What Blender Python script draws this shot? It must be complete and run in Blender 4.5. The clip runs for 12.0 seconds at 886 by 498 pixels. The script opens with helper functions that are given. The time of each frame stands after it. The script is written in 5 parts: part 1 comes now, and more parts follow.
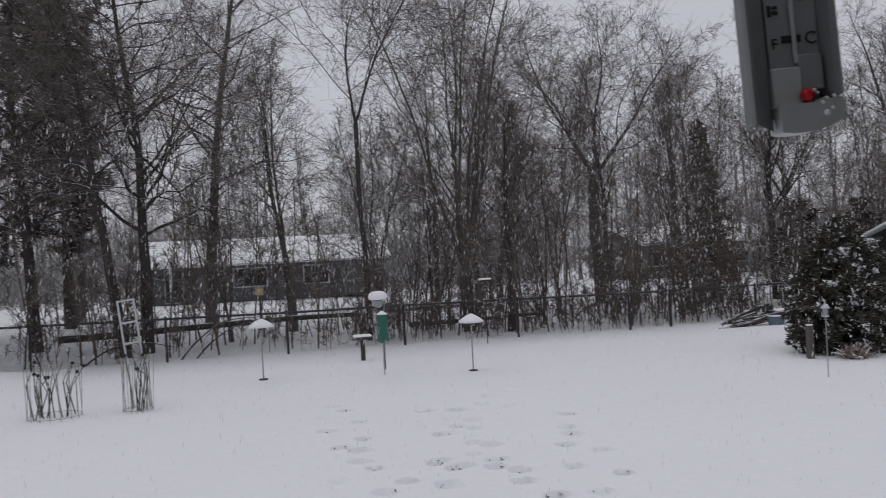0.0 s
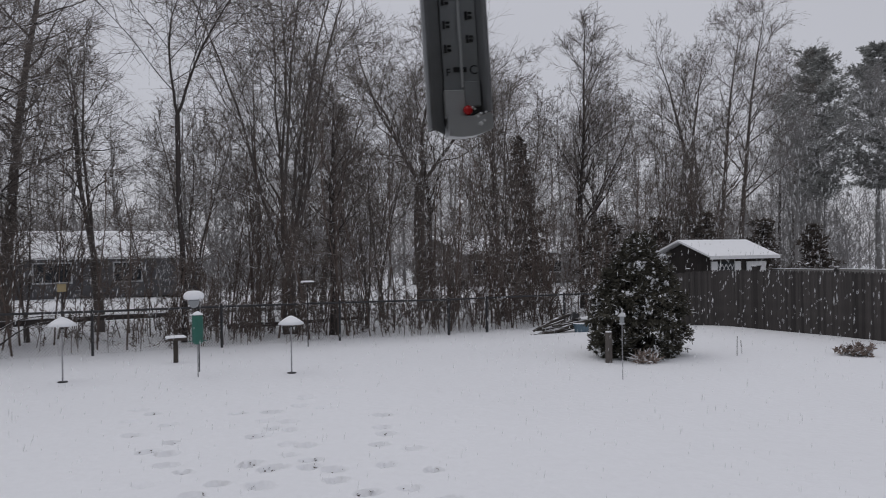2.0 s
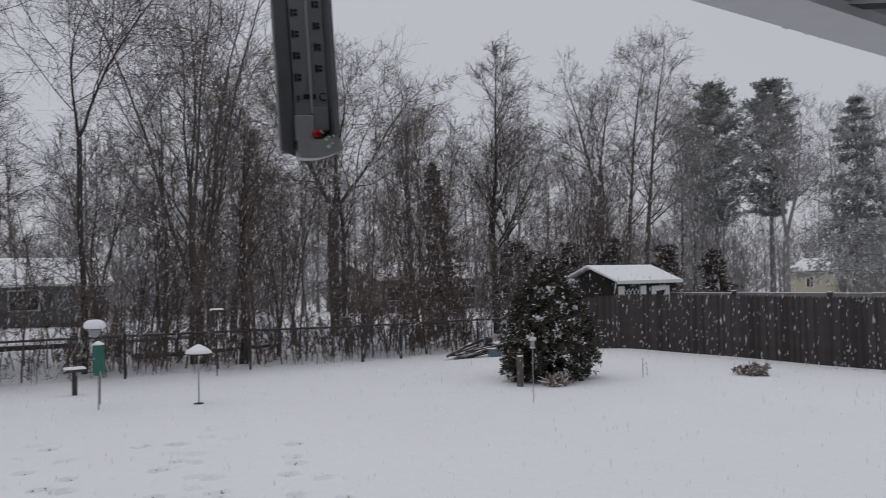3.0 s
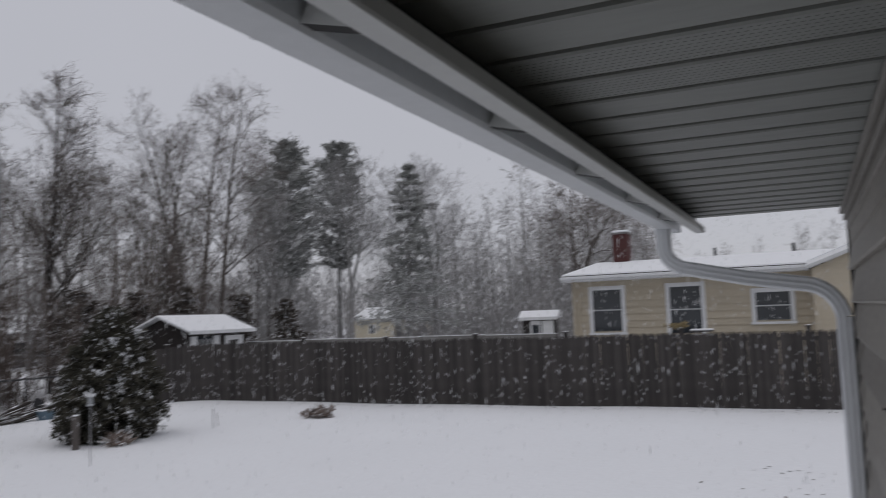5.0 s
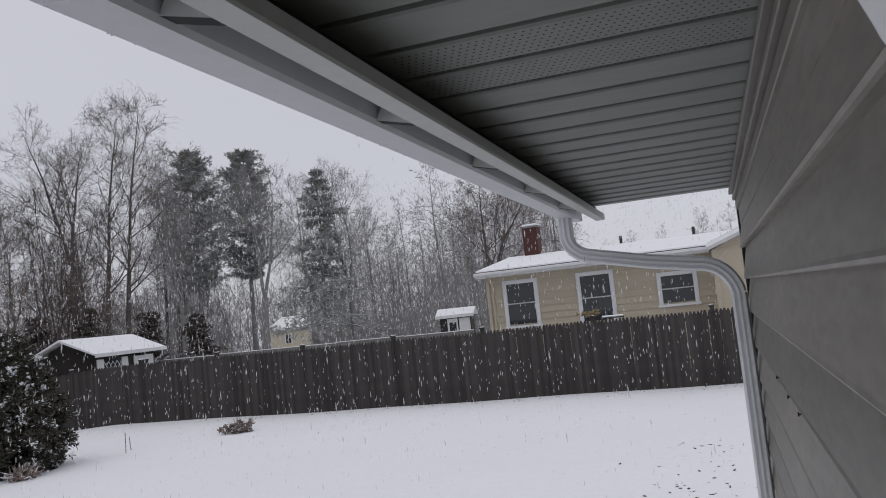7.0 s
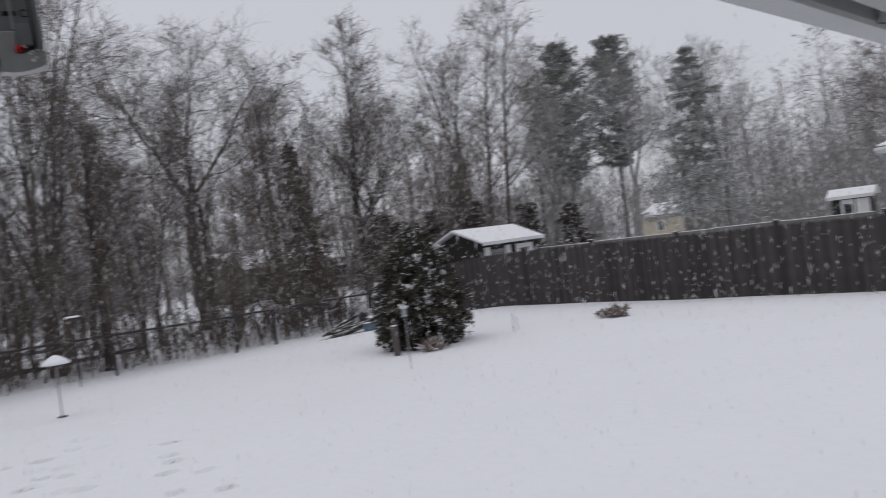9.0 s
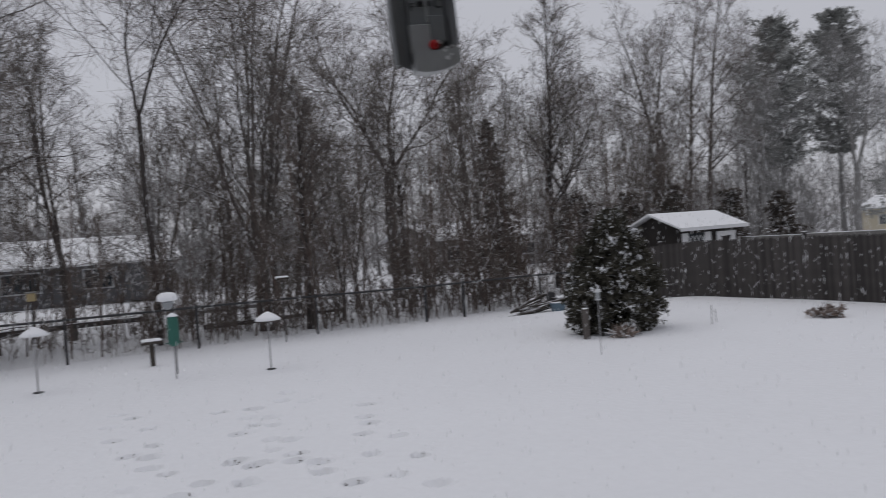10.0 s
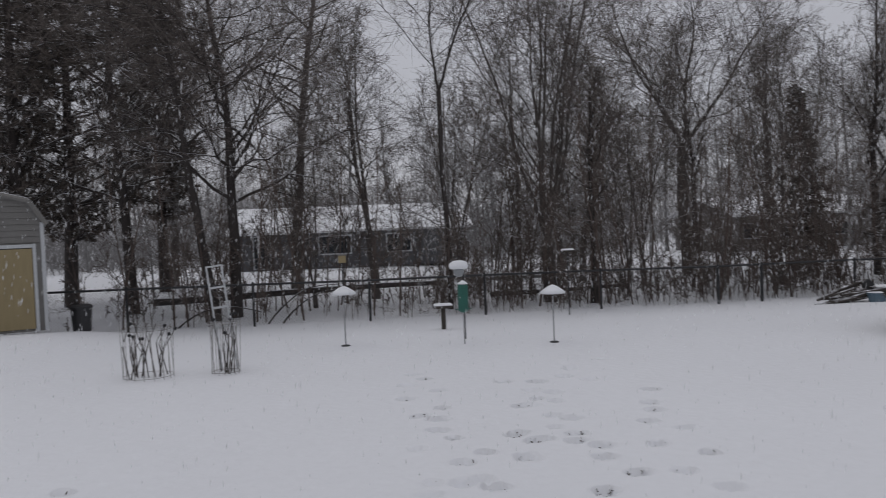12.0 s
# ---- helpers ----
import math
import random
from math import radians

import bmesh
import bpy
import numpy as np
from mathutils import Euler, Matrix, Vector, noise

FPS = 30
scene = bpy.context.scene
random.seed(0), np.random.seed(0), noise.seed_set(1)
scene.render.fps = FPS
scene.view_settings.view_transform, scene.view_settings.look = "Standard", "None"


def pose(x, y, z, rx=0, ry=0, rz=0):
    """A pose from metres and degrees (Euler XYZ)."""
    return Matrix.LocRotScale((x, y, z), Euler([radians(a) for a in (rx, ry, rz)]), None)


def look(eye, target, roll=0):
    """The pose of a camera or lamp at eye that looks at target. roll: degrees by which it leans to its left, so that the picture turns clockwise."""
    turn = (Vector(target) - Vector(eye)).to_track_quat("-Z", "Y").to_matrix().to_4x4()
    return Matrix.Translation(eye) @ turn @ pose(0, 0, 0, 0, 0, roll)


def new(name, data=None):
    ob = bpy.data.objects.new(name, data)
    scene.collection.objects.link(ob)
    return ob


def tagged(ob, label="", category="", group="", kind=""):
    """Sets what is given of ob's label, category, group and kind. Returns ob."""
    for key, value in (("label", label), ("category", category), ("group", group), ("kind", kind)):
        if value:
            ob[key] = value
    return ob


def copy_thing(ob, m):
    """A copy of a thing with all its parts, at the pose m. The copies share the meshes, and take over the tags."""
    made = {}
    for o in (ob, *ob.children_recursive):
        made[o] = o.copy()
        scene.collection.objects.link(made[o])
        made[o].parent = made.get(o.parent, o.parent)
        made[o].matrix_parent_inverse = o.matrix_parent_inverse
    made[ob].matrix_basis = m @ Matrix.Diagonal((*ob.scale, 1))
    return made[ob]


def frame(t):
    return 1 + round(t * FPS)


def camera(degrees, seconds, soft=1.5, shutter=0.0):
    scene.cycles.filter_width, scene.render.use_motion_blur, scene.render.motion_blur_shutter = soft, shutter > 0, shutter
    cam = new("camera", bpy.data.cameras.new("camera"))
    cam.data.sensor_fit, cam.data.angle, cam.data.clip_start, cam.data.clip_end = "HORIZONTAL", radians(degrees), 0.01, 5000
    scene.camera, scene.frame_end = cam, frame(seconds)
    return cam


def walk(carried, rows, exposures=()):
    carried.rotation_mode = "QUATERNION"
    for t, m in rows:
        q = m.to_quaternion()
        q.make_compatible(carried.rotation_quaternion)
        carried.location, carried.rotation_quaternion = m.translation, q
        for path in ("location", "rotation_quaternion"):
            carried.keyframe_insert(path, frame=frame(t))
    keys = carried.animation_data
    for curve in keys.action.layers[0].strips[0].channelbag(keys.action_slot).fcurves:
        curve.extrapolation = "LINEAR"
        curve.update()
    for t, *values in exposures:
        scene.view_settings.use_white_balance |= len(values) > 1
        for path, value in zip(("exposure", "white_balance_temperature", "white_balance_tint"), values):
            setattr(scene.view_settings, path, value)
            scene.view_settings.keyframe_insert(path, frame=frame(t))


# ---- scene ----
cam = camera(58.5, 12.0, soft=0.95, shutter=0.4)
PATH = [
    (0, (-0.170, 0.394, 2.701), (0.3976, 2.3118, 2.7071), -2.85),
    (0.5, (-0.174, 0.363, 2.691), (0.5079, 2.2431, 2.6715), -2.28),
    (1, (-0.171, 0.335, 2.684), (0.6176, 2.1727, 2.6535), -0.99),
    (1.5, (-0.162, 0.306, 2.684), (0.7288, 2.0967, 2.6798), -1.20),
    (2, (-0.167, 0.261, 2.675), (0.8033, 2.0099, 2.6796), -0.79),
    (2.5, (-0.162, 0.226, 2.675), (0.8824, 1.9311, 2.7191), -0.90),
    (2.7, (-0.157, 0.216, 2.673), (0.9286, 1.8949, 2.7270), -1.08),
    (4.5, (-0.133, 0.132, 2.606), (1.4943, 1.2865, 2.7435), -0.37),
    (5, (-0.115, 0.110, 2.600), (1.6950, 0.9443, 2.7671), -2.06),
    (5.5, (-0.097, 0.091, 2.595), (1.7918, 0.7110, 2.8146), -4.41),
    (6, (-0.095, 0.089, 2.592), (1.8098, 0.6731, 2.7672), -5.35),
    (6.5, (-0.090, 0.090, 2.592), (1.8081, 0.6973, 2.7601), -6.13),
    (6.7, (-0.085, 0.090, 2.592), (1.8119, 0.7022, 2.7565), -6.13),
    (8.5, (-0.126, 0.119, 2.578), (1.5184, 1.2571, 2.6045), -6.46),
    (9, (-0.105, 0.096, 2.592), (1.2954, 1.5238, 2.5733), -7.27),
    (9.5, (-0.157, 0.168, 2.615), (1.0379, 1.7717, 2.5962), -4.59),
    (10, (-0.165, 0.270, 2.645), (0.8622, 1.9858, 2.6155), -4.11),
    (10.5, (-0.167, 0.363, 2.676), (0.6328, 2.1957, 2.6391), -4.09),
    (11, (-0.134, 0.419, 2.690), (0.5267, 2.3059, 2.6347), -3.83),
    (11.5, (-0.117, 0.464, 2.705), (0.3958, 2.3956, 2.6269), -3.27),
    (12, (-0.125, 0.505, 2.705), (0.2373, 2.4709, 2.6426), -2.31),
]
walk(cam, [(t, look(eye, target, roll)) for t, eye, target, roll in PATH], [(0, -0.10), (2.5, -0.12), (4.5, -0.15), (5.5, -0.24), (6.0, -0.10), (6.5, 0.06), (8.5, 0.09), (9.0, 0.08), (10.5, -0.28), (12, -0.33)])

# ---- light ----
world = bpy.data.worlds.new("overcast_sky")
scene.world = world
world.use_nodes = True
wn, wl = world.node_tree.nodes, world.node_tree.links
sky = wn.new("ShaderNodeTexSky")
sky.sky_type, sky.sun_disc = "NISHITA", False
sky.sun_elevation, sky.sun_rotation = radians(70), radians(331)
cloud = wn.new("ShaderNodeTexNoise")
cloud.inputs["Scale"].default_value = 1.6
cloud.inputs["Detail"].default_value = 3
shade = wn.new("ShaderNodeValToRGB")
shade.color_ramp.elements[0].color = (4.55, 4.58, 5.00, 1)
shade.color_ramp.elements[1].color = (5.25, 5.28, 5.75, 1)
wl.new(cloud.outputs["Fac"], shade.inputs["Fac"])
veil = wn.new("ShaderNodeMixRGB")
veil.inputs["Fac"].default_value = 0.94
wl.new(sky.outputs[0], veil.inputs[1])
wl.new(shade.outputs[0], veil.inputs[2])
wl.new(veil.outputs[0], wn["Background"].inputs["Color"])
wn["Background"].inputs["Strength"].default_value = 0.112

sun = new("sun", bpy.data.lights.new("sun", "SUN"))
sun.data.energy, sun.data.angle, sun.data.color = 0.5, radians(60), (1.0, 0.97, 0.94)
sun.matrix_world = look((0, 0, 30), (5, -9, 0))


# ---- materials ----
def material(name, colour, rough=0.7, spread=0.25, fine=40.0, coarse=3.0, bump=0.3, dist=0.01, metal=0.0, snow=0.0, stretch=(1, 1, 1), each=0.0, second=None):
    """A surface with grain and stains at two scales; snow: how much lies on faces that look up."""
    m = bpy.data.materials.new(name)
    m.use_nodes = True
    n, l = m.node_tree.nodes, m.node_tree.links
    b = n["Principled BSDF"]
    b.inputs["Roughness"].default_value = rough
    b.inputs["Metallic"].default_value = metal
    co = n.new("ShaderNodeTexCoord")
    mp = n.new("ShaderNodeMapping")
    mp.inputs["Scale"].default_value = stretch
    l.new(co.outputs["Object"], mp.inputs["Vector"])
    a = n.new("ShaderNodeTexNoise")
    a.inputs["Scale"].default_value, a.inputs["Detail"].default_value = fine, 4
    c = n.new("ShaderNodeTexNoise")
    c.inputs["Scale"].default_value, c.inputs["Detail"].default_value = coarse, 3
    l.new(mp.outputs[0], a.inputs["Vector"])
    l.new(mp.outputs[0], c.inputs["Vector"])
    lo = [max(0, v * (1 - spread)) for v in colour]
    hi = [min(1, v * (1 + spread)) for v in (second or colour)]
    r1 = n.new("ShaderNodeMixRGB")
    r1.inputs[1].default_value, r1.inputs[2].default_value = (*lo, 1), (*hi, 1)
    mixf = n.new("ShaderNodeMath")
    mixf.operation = "MULTIPLY_ADD"
    mixf.inputs[1].default_value, mixf.inputs[2].default_value = 0.9, -0.25
    add = n.new("ShaderNodeMath")
    l.new(a.outputs["Fac"], add.inputs[0])
    l.new(c.outputs["Fac"], add.inputs[1])
    l.new(add.outputs[0], mixf.inputs[0])
    mixf.use_clamp = True
    l.new(mixf.outputs[0], r1.inputs["Fac"])
    out = r1.outputs[0]
    if each:
        info = n.new("ShaderNodeObjectInfo")
        hsv = n.new("ShaderNodeHueSaturation")
        mr = n.new("ShaderNodeMapRange")
        mr.inputs["To Min"].default_value, mr.inputs["To Max"].default_value = 1 - each, 1 + each
        l.new(info.outputs["Random"], mr.inputs["Value"])
        l.new(mr.outputs[0], hsv.inputs["Value"])
        l.new(out, hsv.inputs["Color"])
        out = hsv.outputs[0]
    if snow:
        g = n.new("ShaderNodeNewGeometry")
        s = n.new("ShaderNodeSeparateXYZ")
        l.new(g.outputs["Normal"], s.inputs[0])
        sm = n.new("ShaderNodeMath")
        sm.operation = "MULTIPLY_ADD"
        sm.inputs[1].default_value = 0.55
        l.new(c.outputs["Fac"], sm.inputs[0])
        l.new(s.outputs["Z"], sm.inputs[2])
        rr = n.new("ShaderNodeMapRange")
        rr.inputs["From Min"].default_value = 1.25 - snow
        rr.inputs["From Max"].default_value = 1.40 - snow
        l.new(sm.outputs[0], rr.inputs["Value"])
        ms = n.new("ShaderNodeMixRGB")
        ms.inputs[2].default_value = (0.80, 0.81, 0.84, 1)
        l.new(rr.outputs[0], ms.inputs["Fac"])
        l.new(out, ms.inputs[1])
        out = ms.outputs[0]
    l.new(out, b.inputs["Base Color"])
    if bump:
        bp = n.new("ShaderNodeBump")
        bp.inputs["Strength"].default_value, bp.inputs["Distance"].default_value = bump, dist
        l.new(a.outputs["Fac"], bp.inputs["Height"])
        l.new(bp.outputs[0], b.inputs["Normal"])
    return m


SNOW = material("snow", (0.83, 0.84, 0.865), 0.75, 0.035, 9.0, 0.35, 0.35, 0.03)
SNOWCAP = material("snow_cap", (0.84, 0.85, 0.87), 0.8, 0.04, 30.0, 4.0, 0.4, 0.01)
FLAKE = material("snow_flake", (0.93, 0.94, 0.95), 0.9, 0.02, 30.0, 4.0, 0)
fn, fl = FLAKE.node_tree.nodes, FLAKE.node_tree.links
clear, blend = fn.new("ShaderNodeBsdfTransparent"), fn.new("ShaderNodeMixShader")
blend.inputs[0].default_value = 0.60
glow, ice = fn.new("ShaderNodeBsdfTranslucent"), fn.new("ShaderNodeMixShader")
glow.inputs["Color"].default_value = (0.95, 0.96, 0.97, 1)
fl.new(fn["Principled BSDF"].outputs[0], ice.inputs[1])
fl.new(glow.outputs[0], ice.inputs[2])
fl.new(clear.outputs[0], blend.inputs[1])
fl.new(ice.outputs[0], blend.inputs[2])
fl.new(blend.outputs[0], fn["Material Output"].inputs["Surface"])
BARK = material("bark_grey_brown", (0.088, 0.077, 0.070), 0.9, 0.45, 18.0, 2.0, 0.7, 0.03, snow=0.26, stretch=(1, 1, 0.3))
BARK_DARK = material("bark_dark", (0.045, 0.038, 0.035), 0.9, 0.45, 18.0, 2.0, 0.7, 0.03, snow=0.25, stretch=(1, 1, 0.3))
# far trees: distance haze mixed into a paler copy of the bark colour
BARK_FAR = material("bark_hazed", (0.21, 0.205, 0.20), 0.9, 0.35, 6.0, 1.0, 0.3, 0.03, snow=0.45)
BRUSH = material("brush_stems", (0.105, 0.079, 0.066), 0.9, 0.5, 14.0, 1.2, 0.3, 0.02, snow=0.24)
NEEDLE = material("pine_needles", (0.062, 0.064, 0.053), 0.8, 0.5, 6.0, 0.8, 0, snow=0.24, second=(0.090, 0.073, 0.062))
# needles of distant conifers: haze put into the base colour, above real snow
NEEDLE_FAR = material("pine_needles_hazed", (0.300, 0.306, 0.292), 0.8, 0.35, 4.0, 0.6, 0, snow=0.20)
TWIG = material("bare_twigs", (0.132, 0.112, 0.100), 0.9, 0.4, 8.0, 1.0, 0, snow=0.10)
# twigs of the far woods, lightened to carry painted-in haze
TWIG_FAR = material("hazed_twigs", (0.250, 0.243, 0.240), 0.9, 0.25, 3.0, 0.4, 0, snow=0.12)
CEDAR = material("arborvitae_sprays", (0.030, 0.036, 0.026), 0.8, 0.5, 9.0, 1.5, 0, snow=0.16, second=(0.05, 0.045, 0.032))
FENCE = material("weathered_dark_wood", (0.034, 0.031, 0.030), 0.9, 0.5, 30.0, 3.0, 0.6, 0.006, stretch=(1, 1, 0.12), each=0.35, second=(0.047, 0.042, 0.040))
BLACKPIPE = material("black_coated_steel", (0.022, 0.022, 0.024), 0.5, 0.3, 40.0, 3.0, 0.1)
GALV = material("galvanised_steel", (0.30, 0.30, 0.31), 0.45, 0.2, 60.0, 5.0, 0.1, metal=0.7)
SIDING = material("vinyl_siding_grey", (0.155, 0.142, 0.121), 0.5, 0.26, 60.0, 4.0, 0.10, 0.002, stretch=(0.25, 1, 1), each=0.16, second=(0.230, 0.216, 0.192))
SOFFIT = material("soffit_grey_vinyl", (0.208, 0.216, 0.200), 0.55, 0.16, 50.0, 3.0, 0.1, 0.002, stretch=(1, 0.3, 1))
GUTTER = material("white_gutter_aluminium", (0.62, 0.64, 0.66), 0.4, 0.08, 40.0, 3.0, 0.08, 0.002)
FASCIA = material("fascia_grey_aluminium", (0.50, 0.51, 0.50), 0.45, 0.10, 40.0, 3.0, 0.08, 0.002)
# near-black that paints the shade in gaps, slots, holes and hollows
GAPSHADE = material("gap_shade", (0.02, 0.02, 0.02), 0.9, 0.2, 20.0, 3.0, 0)
WHITE = material("white_paint", (0.72, 0.73, 0.74), 0.5, 0.08, 30.0, 3.0, 0.1)
OFFWHITE = material("yellowed_white_plastic", (0.66, 0.65, 0.56), 0.45, 0.10, 30.0, 6.0, 0.1, 0.002)
RUST = material("rusty_bulb_face", (0.58, 0.55, 0.52), 0.5, 0.12, 18.0, 16.0, 0.3, 0.003, second=(0.36, 0.15, 0.07))
BEIGE = material("beige_clapboard", (0.50, 0.44, 0.34), 0.7, 0.10, 20.0, 1.5, 0.2, 0.004, stretch=(1, 0.3, 1), each=0.04)
GLASS = material("dark_window_glass", (0.035, 0.04, 0.045), 0.08, 0.3, 2.0, 0.8, 0)
BRICK = material("red_brick", (0.072, 0.028, 0.026), 0.9, 0.4, 22.0, 5.0, 0.6, 0.01, snow=0.1)
SHEDDARK = material("dark_stained_boards", (0.030, 0.026, 0.024), 0.9, 0.4, 20.0, 3.0, 0.3, 0.005, stretch=(1, 1, 0.2))
SHEDGREY = material("grey_shed_siding", (0.17, 0.165, 0.155), 0.8, 0.15, 25.0, 2.0, 0.2, 0.004)
PLY = material("yellow_plywood", (0.27, 0.215, 0.115), 0.7, 0.22, 10.0, 1.5, 0.2, 0.003, stretch=(1, 1, 0.2))
YELLOW = material("pale_yellow_siding", (0.52, 0.47, 0.36), 0.8, 0.08, 6.0, 0.6, 0.1)
FARWALL = material("far_grey_siding", (0.105, 0.105, 0.11), 0.8, 0.2, 4.0, 0.6, 0.1)
FARBRICK = material("far_brown_siding", (0.165, 0.150, 0.142), 0.8, 0.2, 4.0, 0.6, 0.1)
GREEN = material("green_plastic", (0.015, 0.10, 0.075), 0.4, 0.25, 25.0, 6.0, 0.05)
DARKWOOD = material("dark_wood", (0.05, 0.042, 0.036), 0.9, 0.4, 20.0, 4.0, 0.4, 0.005, snow=0.15)
WIRE = material("cage_wire", (0.24, 0.23, 0.22), 0.5, 0.3, 40.0, 4.0, 0, metal=0.4)
THERM = material("grey_plastic_case", (0.165, 0.172, 0.178), 0.5, 0.15, 60.0, 20.0, 0.1, 0.001)
SCALE = material("scale_plate", (0.27, 0.285, 0.295), 0.5, 0.12, 60.0, 20.0, 0.05, 0.001)
TAB = material("light_grey_bracket", (0.47, 0.485, 0.495), 0.5, 0.12, 60.0, 20.0, 0.05, 0.001)
INK = material("black_print", (0.012, 0.012, 0.014), 0.6, 0.2, 60.0, 20.0, 0)
RED = material("red_spirit", (0.55, 0.008, 0.012), 0.15, 0.1, 60.0, 20.0, 0)
COVER = material("black_vinyl_cover", (0.012, 0.012, 0.013), 0.55, 0.3, 30.0, 5.0, 0.4, 0.006)
LEAF = material("dry_brown_leaves", (0.21, 0.165, 0.14), 0.9, 0.4, 20.0, 4.0, 0, snow=0.45)
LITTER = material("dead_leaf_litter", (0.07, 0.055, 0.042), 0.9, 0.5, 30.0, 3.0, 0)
STONE = material("grey_stone", (0.17, 0.165, 0.16), 0.9, 0.35, 9.0, 2.0, 0.5, 0.02, snow=0.3)
CLOTH_BLUE = material("faded_blue_tarp", (0.10, 0.15, 0.19), 0.7, 0.2, 20.0, 4.0, 0.2, snow=0.25)


# ---- building blocks ----
def obj(name, me, mat=None, parent=None, label=""):
    if mat is not None and not me.materials:
        me.materials.append(mat)
    o = new(name, me)
    if parent is not None:
        o.parent = parent
    if label:
        o["label"] = label
    return o


def mesh_of(bm, name):
    me = bpy.data.meshes.new(name)
    bm.normal_update()
    bm.to_mesh(me)
    bm.free()
    return me


def part(name, bm, mat, parent=None, label=""):
    return obj(name, mesh_of(bm, name), mat, parent, label)


def thing(name, x, y, z, label, category, group="", kind="", rz=0):
    o = new(name)
    o.empty_display_size = 0.1
    o.matrix_world = pose(x, y, z, 0, 0, rz)
    return tagged(o, label, category, group, kind)


def box(bm, x0, x1, y0, y1, z0, z1, bevel=0.0):
    r = bmesh.ops.create_cube(bm, size=1, matrix=Matrix.Translation(((x0 + x1) / 2, (y0 + y1) / 2, (z0 + z1) / 2)) @ Matrix.Diagonal((x1 - x0, y1 - y0, z1 - z0, 1)))
    if bevel:
        es = list({e for v in r["verts"] for e in v.link_edges})
        bmesh.ops.bevel(bm, geom=es, offset=bevel, segments=1, affect="EDGES")
    return bm


def boxes(*rows, bevel=0.0):
    bm = bmesh.new()
    for r in rows:
        box(bm, *r, bevel=bevel)
    return bm


def rod(bm, a, b, r, r2=None, n=8):
    a, b = Vector(a), Vector(b)
    m = Matrix.Translation((a + b) / 2) @ (b - a).to_track_quat("Z", "Y").to_matrix().to_4x4()
    bmesh.ops.create_cone(bm, cap_ends=True, segments=n, radius1=r, radius2=r if r2 is None else r2, depth=(b - a).length, matrix=m)
    return bm


def rods(*rows, n=8):
    bm = bmesh.new()
    for a, b, r in rows:
        rod(bm, a, b, r, n=n)
    return bm


def lathe(bm, profile, n=20, at=(0, 0, 0)):
    """A turned body from (radius, height) pairs."""
    rings = []
    for r, z in profile:
        rings.append([bm.verts.new((at[0] + r * math.cos(2 * math.pi * k / n), at[1] + r * math.sin(2 * math.pi * k / n), at[2] + z)) for k in range(n)])
    for p, q in zip(rings, rings[1:]):
        for k in range(n):
            bm.faces.new((p[k], p[(k + 1) % n], q[(k + 1) % n], q[k]))
    bm.faces.new(rings[0][::-1])
    bm.faces.new(rings[-1])
    return bm


def prism(bm, outline, x0, x1):
    """Extrudes an outline of (y, z) pairs along x."""
    a = [bm.verts.new((x0, y, z)) for y, z in outline]
    b = [bm.verts.new((x1, y, z)) for y, z in outline]
    n = len(a)
    bm.faces.new(a)
    bm.faces.new(b[::-1])
    for k in range(n):
        bm.faces.new((a[k], b[k], b[(k + 1) % n], a[(k + 1) % n]))
    bmesh.ops.recalc_face_normals(bm, faces=bm.faces[:])
    return bm


def smooth01(v):
    v = min(1.0, max(0.0, v))
    return v * v * (3 - 2 * v)


def land(x, y):
    """Height of the snow."""
    h = 0.47 - 0.0115 * max(-6.0, min(x, 30.0)) - 0.35 * smooth01((y - 16.5) / 6.0)
    h += 0.28 * smooth01((-2.5 - x) / 3.0) * smooth01((y - 13.0) / 5.0) * smooth01((23.0 - y) / 3.0)
    h += 0.25 * smooth01((y - 26.0) / 14.0) * smooth01((14.0 - x) / 8.0)
    h -= 0.25 * smooth01((3.0 - y) / 3.0) * smooth01((11.0 - x) / 6.0)
    h += 0.012 * math.sin(0.7 * x + 0.4 * y) + 0.008 * math.sin(1.3 * y - 0.5 * x)
    return h


# ---- ground ----
def prints():
    """Footprints in the snow: two trails between house and feeders, with scuffs round about."""
    rng = random.Random(5)
    out = []
    for (x0, y0), (x1, y1), n in (((1.0, 5.0), (1.7, 12.6), 19), ((2.4, 5.0), (3.0, 11.8), 17), ((3.0, 6.0), (4.4, 10.6), 10), ((-1.9, 5.4), (-2.4, 8.4), 6), ((0.4, 5.6), (2.4, 9.0), 11), ((2.0, 8.0), (4.6, 13.2), 12)):
        for k in range(n):
            f = (k + rng.uniform(-0.3, 0.3)) / n
            s = 0.14 if k % 2 else -0.14
            out.append((x0 + (x1 - x0) * f + s + rng.uniform(-0.2, 0.2), y0 + (y1 - y0) * f + rng.uniform(-0.15, 0.15), rng.uniform(0.07, 0.12), rng.uniform(0.06, 0.105), rng.uniform(-0.9, 0.3), rng.uniform(0.06, 0.20)))
    return out


